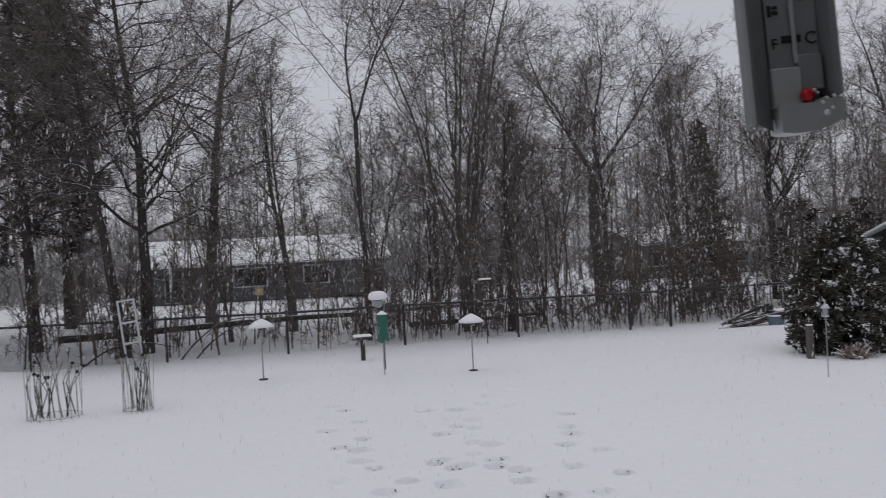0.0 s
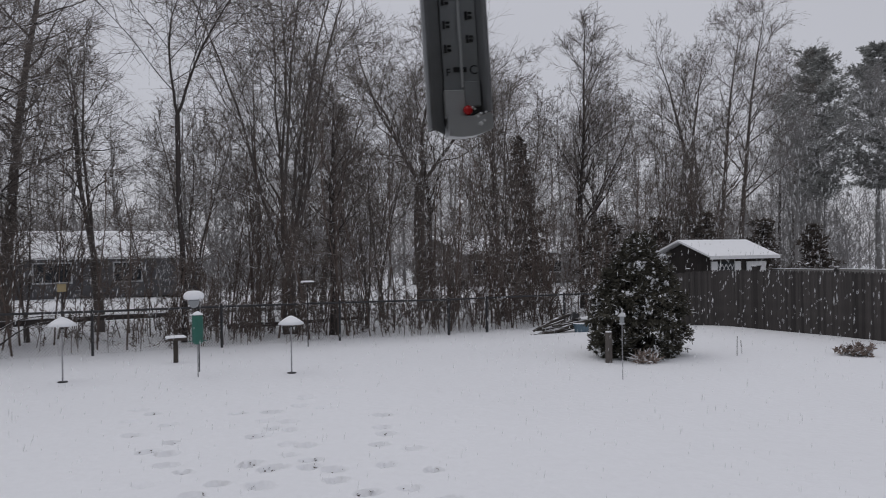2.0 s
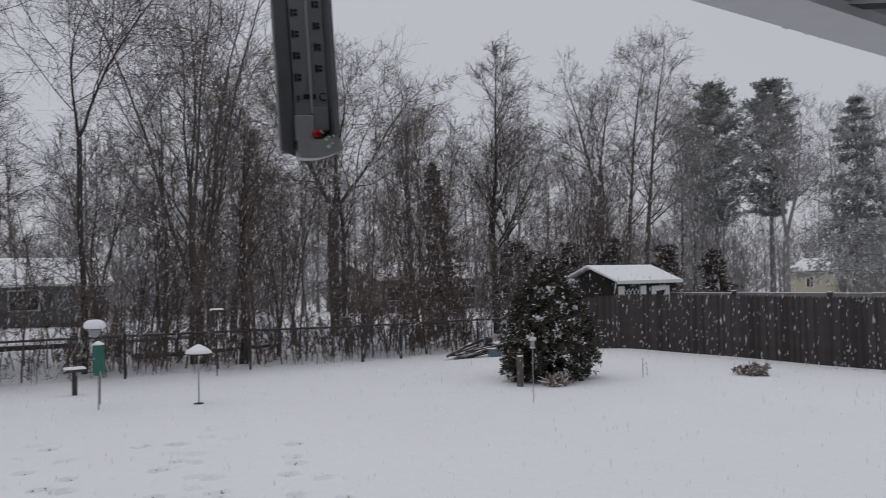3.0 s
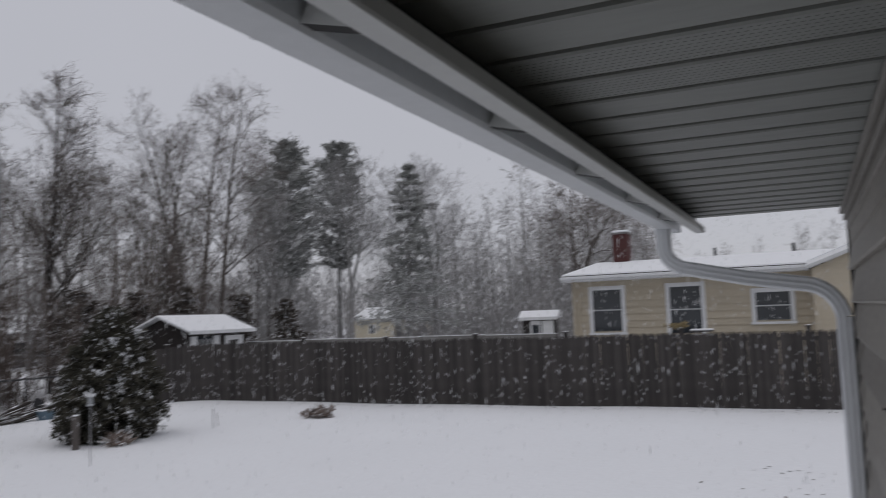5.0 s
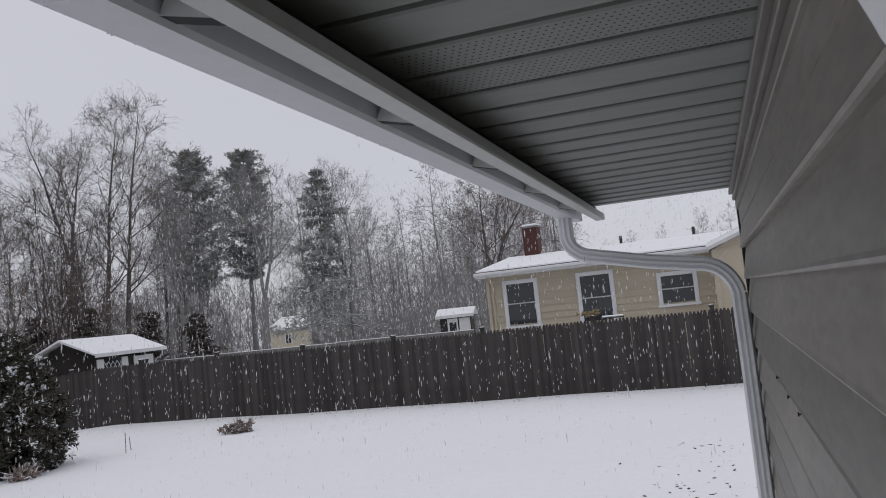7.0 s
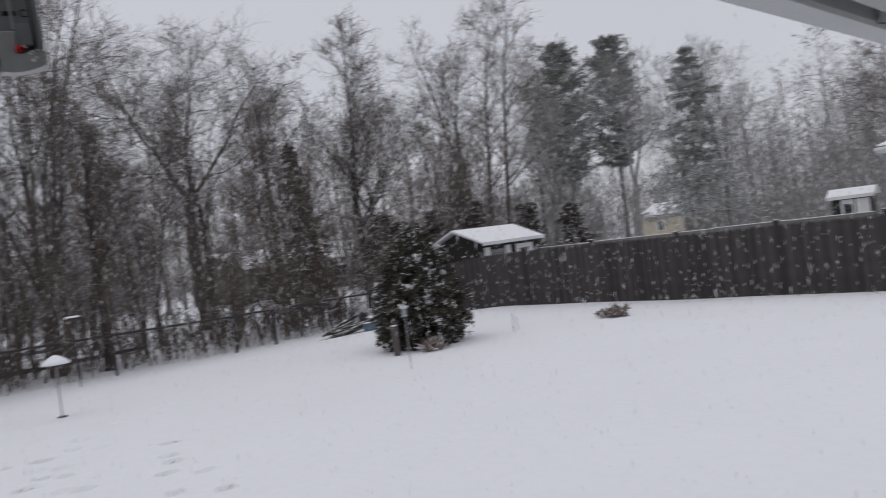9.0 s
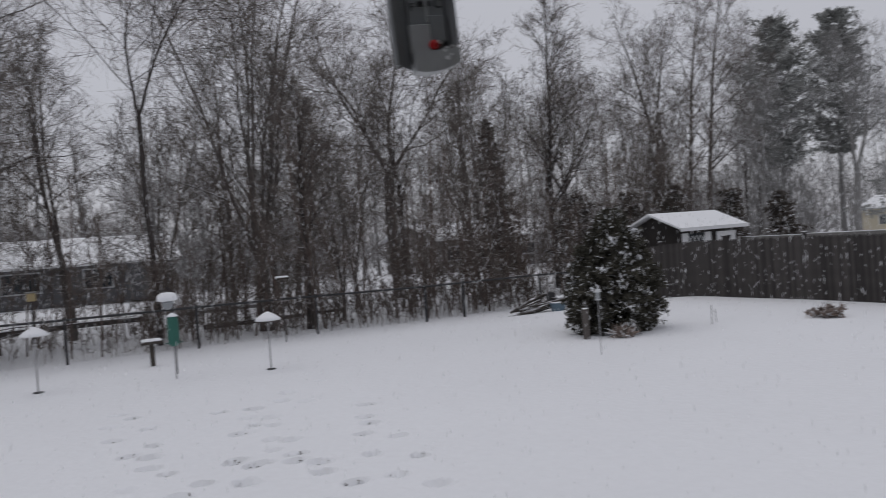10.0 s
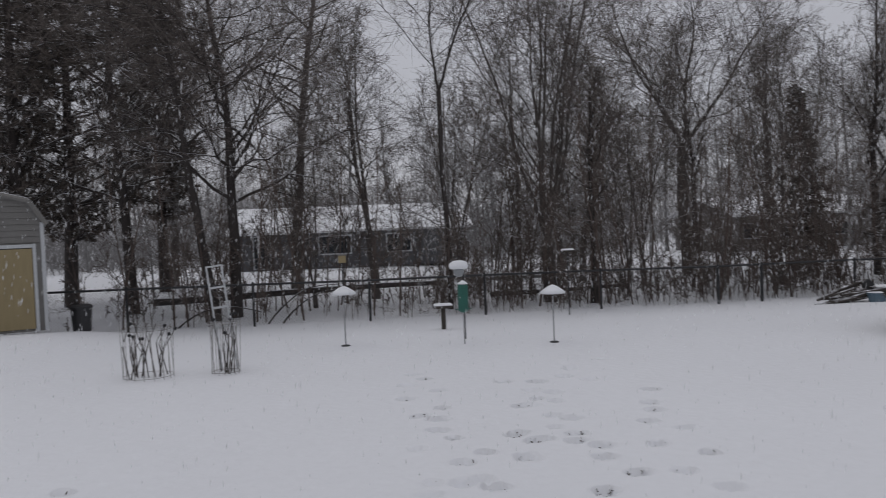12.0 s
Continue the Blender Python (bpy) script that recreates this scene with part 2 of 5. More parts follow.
def ground():
    xs = np.concatenate([-np.geomspace(400, 9, 34), np.linspace(-8, -3.2, 18), np.arange(-3.0, 6.0, 0.045), np.linspace(6.1, 24, 60), np.geomspace(25, 400, 34)])
    ys = np.concatenate([-np.geomspace(300, 3, 14), np.linspace(-2, 4.2, 14), np.arange(4.4, 13.8, 0.045), np.linspace(14, 30, 60), np.geomspace(31, 500, 34)])
    X, Y = np.meshgrid(xs, ys)
    Z = np.array([[land(a, b) for a in xs] for b in ys])
    rng = np.random.default_rng(3)
    for fx, fy, w, h, turn, deep in prints():
        c, s = math.cos(turn), math.sin(turn)
        i0, i1 = np.searchsorted(xs, [fx - 0.5, fx + 0.5])
        j0, j1 = np.searchsorted(ys, [fy - 0.5, fy + 0.5])
        dx, dy = X[j0:j1, i0:i1] - fx, Y[j0:j1, i0:i1] - fy
        u, v = (dx * c + dy * s) / w, (dy * c - dx * s) / h
        r = np.sqrt(u * u + v * v)
        Z[j0:j1, i0:i1] += -deep * np.clip(1.2 - r, 0, 0.4) / 0.4 + 0.06 * deep * np.exp(-((r - 1.5) / 0.25) ** 2)
    inner = (X > -3.2) & (X < 6.2) & (Y > 4.3) & (Y < 14)
    Z += np.where(inner, rng.normal(0, 0.0015, Z.shape), 0)
    ny, nx = X.shape
    idx = np.arange(nx * ny).reshape(ny, nx)
    quads = np.stack([idx[:-1, :-1], idx[:-1, 1:], idx[1:, 1:], idx[1:, :-1]], -1).reshape(-1, 4)
    me = bpy.data.meshes.new("ground")
    me.from_pydata(np.stack([X, Y, Z], -1).reshape(-1, 3).tolist(), [], quads.tolist())
    me.polygons.foreach_set("use_smooth", [True] * len(me.polygons))
    tagged(obj("ground", me, SNOW), "snow-covered lawn with footprints leading to the feeders", "ground", kind="structure")



def grass_and_shade_in_prints():
    """Dark grass in the footprints; blades up the far walls stand in for shade."""
    rng = np.random.default_rng(14)
    V = []
    for fx, fy, w, h, turn, deep in prints():
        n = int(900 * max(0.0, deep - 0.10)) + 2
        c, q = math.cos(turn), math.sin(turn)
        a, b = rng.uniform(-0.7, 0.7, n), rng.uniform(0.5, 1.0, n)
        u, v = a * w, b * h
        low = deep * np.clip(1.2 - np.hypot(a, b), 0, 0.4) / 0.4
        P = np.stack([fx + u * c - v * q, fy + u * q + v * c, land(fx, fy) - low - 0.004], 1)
        D = np.stack([rng.normal(0, 0.8, n), rng.normal(0, 0.8, n), np.full(n, 0.45)], 1)
        D /= np.linalg.norm(D, axis=1)[:, None]
        S = np.cross(D, rng.normal(0, 1, D.shape))
        S /= np.linalg.norm(S, axis=1)[:, None]
        L = rng.uniform(0.015, 0.03, (n, 1))
        V.append(np.stack([P - S * 0.008, P + S * 0.008, P + D * L + S * 0.003, P + D * L - S * 0.003], 1))
    me = bpy.data.meshes.new("print_shade_grass")
    V = np.concatenate(V).reshape(-1, 3)
    me.from_pydata(V.tolist(), [], np.arange(len(V)).reshape(-1, 4).tolist())
    tagged(obj("print_shade_grass", me, LITTER), "dark grass in the footprints, standing in for their shade too", "grass", kind="stuff")


def leaf_litter():
    """Dead leaves and bare specks of soil at the fence foot and the house corner."""
    rng = np.random.default_rng(15)
    X = np.concatenate([18.9 + rng.normal(0, 0.22, 260), rng.uniform(5, 12, 110)])
    Y = np.concatenate([rng.uniform(-1.5, 14, 260), rng.normal(0.5, 0.4, 110)])
    n = len(X)
    P = np.stack([X, Y, np.array([land(a, b) for a, b in zip(X, Y)]) + 0.004], 1)
    S = rng.normal(0, 1, (n, 3)) * np.array([1, 1, 0.25])
    S /= np.linalg.norm(S, axis=1)[:, None]
    T = np.cross(S, np.array([0.1, 0.2, 1.0]))
    w = rng.uniform(0.012, 0.045, (n, 1))
    V = np.stack([P - S * w, P + T * w * 0.6, P + S * w, P - T * w * 0.6], 1).reshape(-1, 3)
    me = bpy.data.meshes.new("leaf_litter")
    me.from_pydata(V.tolist(), [], np.arange(n * 4).reshape(-1, 4).tolist())
    tagged(obj("leaf_litter", me, LITTER), "dead leaves and specks of soil on the snow", "leaves", kind="stuff")


ground()
grass_and_shade_in_prints()
leaf_litter()


# ---- own house ----
Z_SOFFIT, X_END = 2.925, 2.97


def own_house():
    wall = boxes((-7, X_END - 0.03, -6, -0.06, -0.2, 2.985))
    w = tagged(part("wall_north", wall, GAPSHADE), "olive-grey vinyl-sided house wall under the eave", "wall", kind="structure")
    # dutch-lap courses, each with its crease and its butt edge
    bm = bmesh.new()
    prism(bm, [(-0.06, 0.0), (-0.020, -0.003), (-0.0155, -0.002), (-0.013, 0.002), (-0.015, 0.007), (-0.034, 0.113), (-0.06, 0.113)], -7, X_END - 0.016)
    me = mesh_of(bm, "siding_plank")
    me.materials.append(SIDING)
    z = 0.103
    while z < 2.74:
        o = obj("siding_plank", me, parent=w)
        o.location = (0, 0, z + 0.006)
        z += 0.113
    part("top_plank", boxes((-7, X_END - 0.016, -0.05, -0.026, 2.79, 2.849)), SIDING, w)
    # solid near-black strip painting the shade between the mouldings
    part("frieze_shade_strip", boxes((-7, X_END - 0.016, -0.05, -0.024, 2.849, 2.924)), GAPSHADE, w)
    part("corner_post", boxes((X_END - 0.016, X_END + 0.004, -0.12, -0.020, 0.1, 2.90), bevel=0.002), COVER, w, "dark corner trim")
    for k, (y0, y1, z0, z1) in enumerate(((-0.03, -0.018, 2.846, 2.872), (-0.03, -0.010, 2.880, 2.894), (-0.03, 0.000, 2.903, 2.918))):
        part("frieze_moulding", boxes((-7, X_END, y0, y1, z0, z1), bevel=0.002), SIDING, w)
    # soffit: ribbed panels with two strips of vents, one sheet
    bm = bmesh.new()
    s = 0.127
    x0 = 0.970 - 64 * s
    for k in range(80):
        a, b = x0 + k * s, min(x0 + (k + 1) * s, X_END)
        if a > X_END - 0.02 or b < -7:
            continue
        prism_rows = [(a + 0.006, Z_SOFFIT + 0.003), (a + 0.010, Z_SOFFIT), (b - 0.009, Z_SOFFIT + 0.003), (b - 0.006, Z_SOFFIT + 0.006), (b - 0.006, Z_SOFFIT + 0.02), (a + 0.006, Z_SOFFIT + 0.02)]
        va = [bm.verts.new((x, -0.024, zz)) for x, zz in prism_rows]
        vb = [bm.verts.new((x, 0.50, zz)) for x, zz in prism_rows]
        for i in range(6):
            j = (i + 1) % 6
            bm.faces.new((va[i], va[j], vb[j], vb[i]))
        bm.faces.new(va[::-1])
        bm.faces.new(vb)
    bmesh.ops.recalc_face_normals(bm, faces=bm.faces[:])
    # plate behind the slots, coloured near-black for their shade
    tagged(part("ceiling_backing", boxes((-7, X_END - 0.01, -0.03, 0.53, 2.9452, 2.985)), GAPSHADE), "near-black backing that paints the shade in the soffit slots", "ceiling", kind="structure")
    tagged(part("ceiling_soffit", bm, SOFFIT), "grey ribbed vinyl soffit with perforated vent strips", "ceiling", kind="structure")
    # flat near-black discs draw the shade inside the vent holes
    bm = bmesh.new()
    for strip in (-1, 0, -12, -11, -22, -21):
        a = 0.970 + strip * s
        for i in range(8):
            for j in range(44):
                x, y = a + 0.018 + i * 0.013, 0.01 + j * 0.0102 + (0.0048 if i % 2 else 0)
                c = [bm.verts.new((x + 0.0019 * math.cos(q), y + 0.0019 * math.sin(q), Z_SOFFIT - 0.0008)) for q in (0, 1.05, 2.1, 3.14, 4.19, 5.24)]
                bm.faces.new(c[::-1])
    tagged(part("soffit_vent_holes", bm, GAPSHADE), "small dark round vent holes in the soffit", "vent holes", kind="stuff")
    roof = bmesh.new()
    prism(roof, [(0.60, 2.992), (0.60, 3.03), (-6.0, 5.2), (-6.0, 5.1), (-0.03, 2.99), (0.5, 2.99)], -7.1, X_END + 0.05)
    tagged(part("roof", roof, SNOWCAP), "snow-covered roof of the house above the eave", "roof", kind="structure")
    f = thing("fascia", 0, 0, 0, "grey aluminium fascia along the eave", "fascia", kind="structure")
    bm = bmesh.new()
    prism(bm, [(0.440, 2.862), (0.438, 2.866), (0.438, 2.884), (0.458, 2.890), (0.500, 2.892), (0.503, 2.985), (0.530, 2.985), (0.474, 2.866), (0.470, 2.862)], -7, X_END - 0.12)
    part("fascia_board", bm, FASCIA, f)
    # added dark strip in place of shade behind the fascia lip
    part("shade_strip", boxes((-7, X_END - 0.012, 0.478, 0.4995, 2.895, 2.9235)), GAPSHADE, f, "near-black strip painted for the shade between fascia and soffit")
    g = thing("rain_gutter", 0, 0, 0, "white aluminium rain gutter with dirty drip edge along the eave", "gutter")
    bm = bmesh.new()
    prism(bm, [(0.535, 2.885), (0.540, 2.878), (0.590, 2.878), (0.597, 2.884), (0.603, 2.905), (0.621, 2.935), (0.629, 2.96), (0.629, 2.985), (0.617, 2.985), (0.617, 2.962), (0.591, 2.91), (0.585, 2.890), (0.545, 2.890), (0.548, 2.985), (0.535, 2.985)], -7, X_END - 0.04)
    part("trough", bm, GUTTER, g)
    part("end_cap", boxes((X_END - 0.04, X_END - 0.036, 0.533, 0.631, 2.876, 2.986), bevel=0.001), GUTTER, g)
    k = 0
    x = 0.50 - 0.49 * 15
    while x < X_END - 0.1:
        bm = bmesh.new()
        a = [bm.verts.new(p) for p in ((x, 0.474, 2.868), (x + 0.024, 0.474, 2.868), (x + 0.024, 0.537, 2.884), (x, 0.537, 2.884), (x, 0.505, 2.94), (x + 0.024, 0.505, 2.94))]
        for q in ((0, 1, 2, 3), (0, 3, 4), (1, 5, 2), (3, 2, 5, 4), (0, 4, 5, 1)):
            bm.faces.new([a[i] for i in q])
        wedge = part("wedge", bm, FASCIA, g)
        # underside coloured near-black as the shade of a hollow
        wedge.data.materials.append(GAPSHADE)
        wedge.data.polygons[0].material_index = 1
        x += 0.49
    rng = random.Random(2)
    for _ in range(40):
        bm = bmesh.new()
        bmesh.ops.create_icosphere(bm, subdivisions=1, radius=rng.uniform(0.0009, 0.0018), matrix=Matrix.Translation((rng.uniform(-0.6, X_END), 0.594, 2.8805)))
        part("drip", bm, GUTTER, g)


def downspout():
    d = thing("downspout", 2.79, 0, 0, "white corrugated aluminium downspout at the house corner", "downspout")

    def tube(points, w=0.036, t=0.026):
        bm = bmesh.new()
        rings = []
        pts = [Vector(p) for p in points]
        for i, p in enumerate(pts):
            dirn = (pts[min(i + 1, len(pts) - 1)] - pts[max(i - 1, 0)]).normalized()
            side = Vector((1, 0, 0))
            up = side.cross(dirn).normalized()
            ring = []
            for q in range(20):
                a = 2 * math.pi * q / 20
                cx, cy = math.cos(a), math.sin(a)
                k = 1.0 / max(abs(cx), abs(cy)) ** 0.75 * (0.93 if q % 2 else 1.0)
                ring.append(bm.verts.new(p + side * (cx * k * w) + up * (cy * k * t)))
            rings.append(ring)
        for a, b in zip(rings, rings[1:]):
            for q in range(20):
                bm.faces.new((a[q], a[(q + 1) % 20], b[(q + 1) % 20], b[q]))
        bm.faces.new(rings[0][::-1])
        bm.faces.new(rings[-1])
        bmesh.ops.recalc_face_normals(bm, faces=bm.faces[:])
        return bm

    up = [(0, 0.575, 2.885), (0, 0.575, 2.835)]
    elbow = [(0, 0.575 - 0.10 * (1 - math.cos(a)), 2.815 - 0.085 * math.sin(a)) for a in [i * 0.17 for i in range(8)]]
    part("upper_elbow", tube(up + elbow), GUTTER, d)
    part("offset_pipe", tube([elbow[-1], (0, 0.30, 2.690), (0, 0.112, 2.660)]), GUTTER, d)
    low = [(0, 0.112 - 0.10 * math.sin(a), 2.660 - 0.10 * (1 - math.cos(a)) - 0.02 * a) for a in [i * 0.2 for i in range(8)]]
    part("lower_elbow", tube(low), GUTTER, d)
    part("pipe", tube([low[-1], (0, 0.012, 2.3), (0, 0.012, 1.2), (0, 0.012, 0.35), (0, 0.06, 0.22), (0, 0.16, 0.15)]), GUTTER, d)
    part("strap", boxes((-0.05, 0.05, -0.03, 0.044, 1.0, 1.025), bevel=0.002), GUTTER, d)


def nails():
    for x, z in ((1.75, 2.375), (1.49, 2.369), (1.30, 2.367)):
        t = thing("nail", x, -0.026, z, "small black nail sticking out of the siding", "nail", "nails in the siding")
        part("shank", rods(((0, 0, 0), (0.0, 0.015, 0.0015), 0.0014), n=6), INK, t)
        part("head", rods(((0, 0.0148, 0.0015), (0, 0.017, 0.0015), 0.0036), n=8), INK, t)


def flood_light():
    t = thing("flood_light", 0.30, 0.0, 2.80, "white twin flood light with yellowed collar on the wall", "outdoor light")
    t.matrix_world = pose(0.283, -0.002, 2.722) @ Matrix.Scale(0.36, 4)
    bm = bmesh.new()
    lathe(bm, [(0.055, 0), (0.055, 0.012), (0.045, 0.02)], 24)
    bmesh.ops.rotate(bm, verts=bm.verts[:], matrix=Matrix.Rotation(radians(-90), 3, "X"))
    part("wall_plate", bm, WHITE, t)
    bm = bmesh.new()
    lathe(bm, [(0.020, -0.02), (0.027, 0.0), (0.032, 0.02), (0.042, 0.055), (0.048, 0.09), (0.046, 0.10)], 48)
    aim = Matrix.Translation((-0.06, 0.028, -0.11)) @ Matrix.Rotation(radians(-18), 4, "Y") @ Matrix.Rotation(radians(-8), 4, "X")
    bmesh.ops.transform(bm, verts=bm.verts[:], matrix=aim)
    part("lamp_holder", bm, WHITE, t)
    for k in range(3):
        bm = bmesh.new()
        lathe(bm, [(0.046, 0.088 + k * 0.012), (0.051, 0.092 + k * 0.012), (0.051, 0.096 + k * 0.012), (0.046, 0.099 + k * 0.012)], 24)
        bmesh.ops.transform(bm, verts=bm.verts[:], matrix=aim)
        part("collar_rib", bm, OFFWHITE, t, "yellowed ribbed collar")
    bm = bmesh.new()
    box(bm, -0.076, -0.052, 0.018, 0.040, -0.165, -0.125, bevel=0.006)
    part("knuckle", bm, OFFWHITE, t)
    part("knuckle_screw", rods(((-0.064, 0.036, -0.145), (-0.064, 0.042, -0.145), 0.004)), RUST, t, "rusty screw")
    part("arm", rods(((-0.064, 0.02, -0.15), (-0.03, 0.012, -0.05), 0.009), ((-0.03, 0.012, -0.05), (0, 0.012, 0.0), 0.009)), WHITE, t)
    b = thing("spot_lamp", 0.672, 0.058, 2.925, "white spot lamp with a rust-stained face under the soffit", "outdoor light")
    bm = bmesh.new()
    lathe(bm, [(0.03, 0.0), (0.052, -0.010), (0.060, -0.020), (0.057, -0.029), (0.036, -0.037), (0.010, -0.041)], 28)
    bmesh.ops.recalc_face_normals(bm, faces=bm.faces[:])
    part("bulb_face", bm, RUST, b)
    bm = bmesh.new()
    lathe(bm, [(0.064, 0.0), (0.064, -0.012), (0.058, -0.014)], 28)
    bmesh.ops.recalc_face_normals(bm, faces=bm.faces[:])
    part("trim_ring", bm, WHITE, b)


def letter(text, size, mat, parent, m):
    c = bpy.data.curves.new("letter", "FONT")
    c.body, c.size, c.extrude, c.align_x = text, size, 0.0003, "CENTER"
    tmp = bpy.data.objects.new("letter", c)
    scene.collection.objects.link(tmp)
    me = bpy.data.meshes.new_from_object(tmp.evaluated_get(bpy.context.evaluated_depsgraph_get()))
    bpy.data.objects.remove(tmp)
    me.transform(m)
    me.materials.clear()
    obj("letter", me, mat, parent)


def thermometer():
    t = thing("outdoor_thermometer", 0.083, 0.688, 2.746, "grey plastic outdoor thermometer with red bulb hanging from the gutter", "thermometer")
    t.matrix_world = pose(0.083, 0.688, 2.746, 0, -3.0, -15) @ Matrix.Scale(0.61, 4)
    # local: x across the face, -y towards the viewer; the foot of the case is an arc
    bm = bmesh.new()
    prof = [(-0.034, -0.010), (-0.0325, -0.014), (-0.030, -0.014), (-0.016, -0.004), (-0.013, 0.003), (0.024, 0.003), (0.028, -0.013), (0.0305, -0.016), (0.033, -0.014), (0.032, 0.008), (-0.031, 0.008)]
    a = [bm.verts.new((x, y, 0.008 * (x / 0.034) ** 2 + (0.017 if x > -0.014 else 0.0))) for x, y in prof]
    b = [bm.verts.new((x, y, 0.27)) for x, y in prof]
    for k in range(len(prof)):
        j = (k + 1) % len(prof)
        bm.faces.new((a[k], a[j], b[j], b[k]))
    bm.faces.new(a)
    bm.faces.new(b)
    bmesh.ops.recalc_face_normals(bm, faces=bm.faces[:])
    part("case", bm, THERM, t)
    part("scale_plate", boxes((-0.0135, 0.0245, -0.002, 0.002, 0.040, 0.268), bevel=0.0006), SCALE, t)
    part("bulb_bracket", boxes((-0.0155, 0.006, -0.0085, 0.002, 0.018, 0.047), bevel=0.001), TAB, t, "light grey bracket")
    part("bulb_bracket", boxes((0.006, 0.0235, -0.0065, 0.002, 0.030, 0.056), bevel=0.001), SCALE, t)
    bm = bmesh.new()
    bmesh.ops.create_uvsphere(bm, u_segments=14, v_segments=10, radius=0.0050, matrix=Matrix.Translation((0.0075, -0.011, 0.0255)))
    part("bulb", bm, RED, t, "red spirit bulb")
    part("tube", rods(((0.0055, -0.004, 0.05), (0.0055, -0.004, 0.26), 0.0016), n=8), TAB, t)
    bm = bmesh.new()
    n = 14
    row = [(-0.014 + 0.047 * k / n) for k in range(n + 1)]
    for y in (-0.013, 0.006):
        low = [bm.verts.new((x, y, 0.0085 * (x / 0.034) ** 2 - 0.0015)) for x in row]
        top = [bm.verts.new((x, y, 0.0195 if 3 < k < 9 else 0.0215 + 0.0015 * math.sin(k * 2.1))) for k, x in enumerate(row)]
        for k in range(n):
            bm.faces.new((low[k], low[k + 1], top[k + 1], top[k]))
        if y < 0:
            front = low, top
        else:
            for p, q in ((front[0], low), (front[1], top)):
                for k in range(n):
                    bm.faces.new((p[k], p[k + 1], q[k + 1], q[k]))
            for k in (0, n):
                bm.faces.new((front[0][k], front[1][k], top[k], low[k]))
    bmesh.ops.recalc_face_normals(bm, faces=bm.faces[:])
    part("bottom_lip", bm, TAB, t, "light grey rounded foot")
    letter("F", 0.011, INK, t, Matrix.Translation((-0.0085, -0.0026, 0.062)) @ Matrix.Rotation(radians(90), 4, "X"))
    letter("C", 0.013, INK, t, Matrix.Translation((0.0185, -0.0026, 0.064)) @ Matrix.Rotation(radians(90), 4, "X"))
    part("dash", boxes((-0.003, 0.011, -0.0032, -0.002, 0.066, 0.071)), INK, t)
    for k in range(7):
        z = 0.086 + k * 0.024
        for u, v in ((-0.0115, 0.0), (0.0125, 0.010)):
            part("scale_mark", boxes((u, u + 0.0025, -0.0032, -0.002, z + v, z + v + 0.008)), INK, t)
            part("scale_mark", boxes((u + 0.0035, u + 0.0075, -0.0032, -0.002, z + v + 0.001, z + v + 0.0035), (u + 0.0035, u + 0.0075, -0.0032, -0.002, z + v + 0.0055, z + v + 0.0075)), INK, t)
    rng = random.Random(8)
    for k in range(9):
        bm = bmesh.new()
        bmesh.ops.create_icosphere(bm, subdivisions=1, radius=rng.uniform(0.0012, 0.0026), matrix=Matrix.Translation((rng.uniform(0.010, 0.026), -0.012 + rng.uniform(-0.003, 0.003), 0.016 + rng.uniform(-0.006, 0.012))))
        part("ice_bead", bm, SNOWCAP, t, "white ice bead")
    part("hanger", rods(((0, 0.006, 0.262), (0, -0.10, 0.262), 0.003), ((0, -0.10, 0.262), (0, -0.10, 0.235), 0.003)), GALV, t)


def covered_grill():
    t = thing("barbecue_grill", 4.10, 0.50, land(4.1, 0.5) + 0.03, "barbecue grill under a black vinyl cover beside the house corner", "grill")
    bm = bmesh.new()
    rings = []
    for r, z in ((1.0, 0.02), (0.99, 0.45), (1.02, 0.80), (0.97, 0.98), (0.80, 1.10), (0.45, 1.155), (0.05, 1.165)):
        ring = []
        for k in range(28):
            a = 2 * math.pi * k / 28
            cx, cy = math.cos(a), math.sin(a)
            q = 1 / max(abs(cx), abs(cy)) ** 0.6
            fold = 1 + 0.03 * math.sin(k * 2.7) * (1 if z < 0.9 else 0.3)
            ring.append(bm.verts.new((0.55 * cx * q * r * fold, 0.33 * cy * q * r * fold, z)))
        rings.append(ring)
    for a, b in zip(rings, rings[1:]):
        for k in range(28):
            bm.faces.new((a[k], a[(k + 1) % 28], b[(k + 1) % 28], b[k]))
    bm.faces.new(rings[-1])
    bm.faces.new(rings[0][::-1])
    for f in bm.faces:
        f.smooth = True
    part("cover", bm, COVER, t)


own_house()
downspout()
nails()
flood_light()
thermometer()
covered_grill()


# ---- neighbouring buildings ----
def window(parent, y0, y1, z0, z1, x, sash=True):
    """A white-framed double-hung window in a wall that looks to -x."""
    w = part("window", boxes((x - 0.02, x + 0.06, y0 + 0.11, y1 - 0.11, z0 + 0.1, z1 - 0.1)), GLASS, parent, "dark window panes")
    part("frame", boxes((x - 0.05, x + 0.02, y0, y0 + 0.12, z0, z1), (x - 0.05, x + 0.02, y1 - 0.12, y1, z0, z1), (x - 0.05, x + 0.02, y0 + 0.12, y1 - 0.12, z1 - 0.12, z1), bevel=0.006), WHITE, w)
    part("sill", boxes((x - 0.08, x + 0.02, y0 - 0.03, y1 + 0.03, z0 - 0.02, z0 + 0.05), bevel=0.006), WHITE, w)
    if sash:
        zm = (z0 + z1) / 2
        part("meeting_rail", boxes((x - 0.035, x - 0.018, y0 + 0.12, y1 - 0.12, zm - 0.018, zm + 0.018)), TAB, w)
    return w


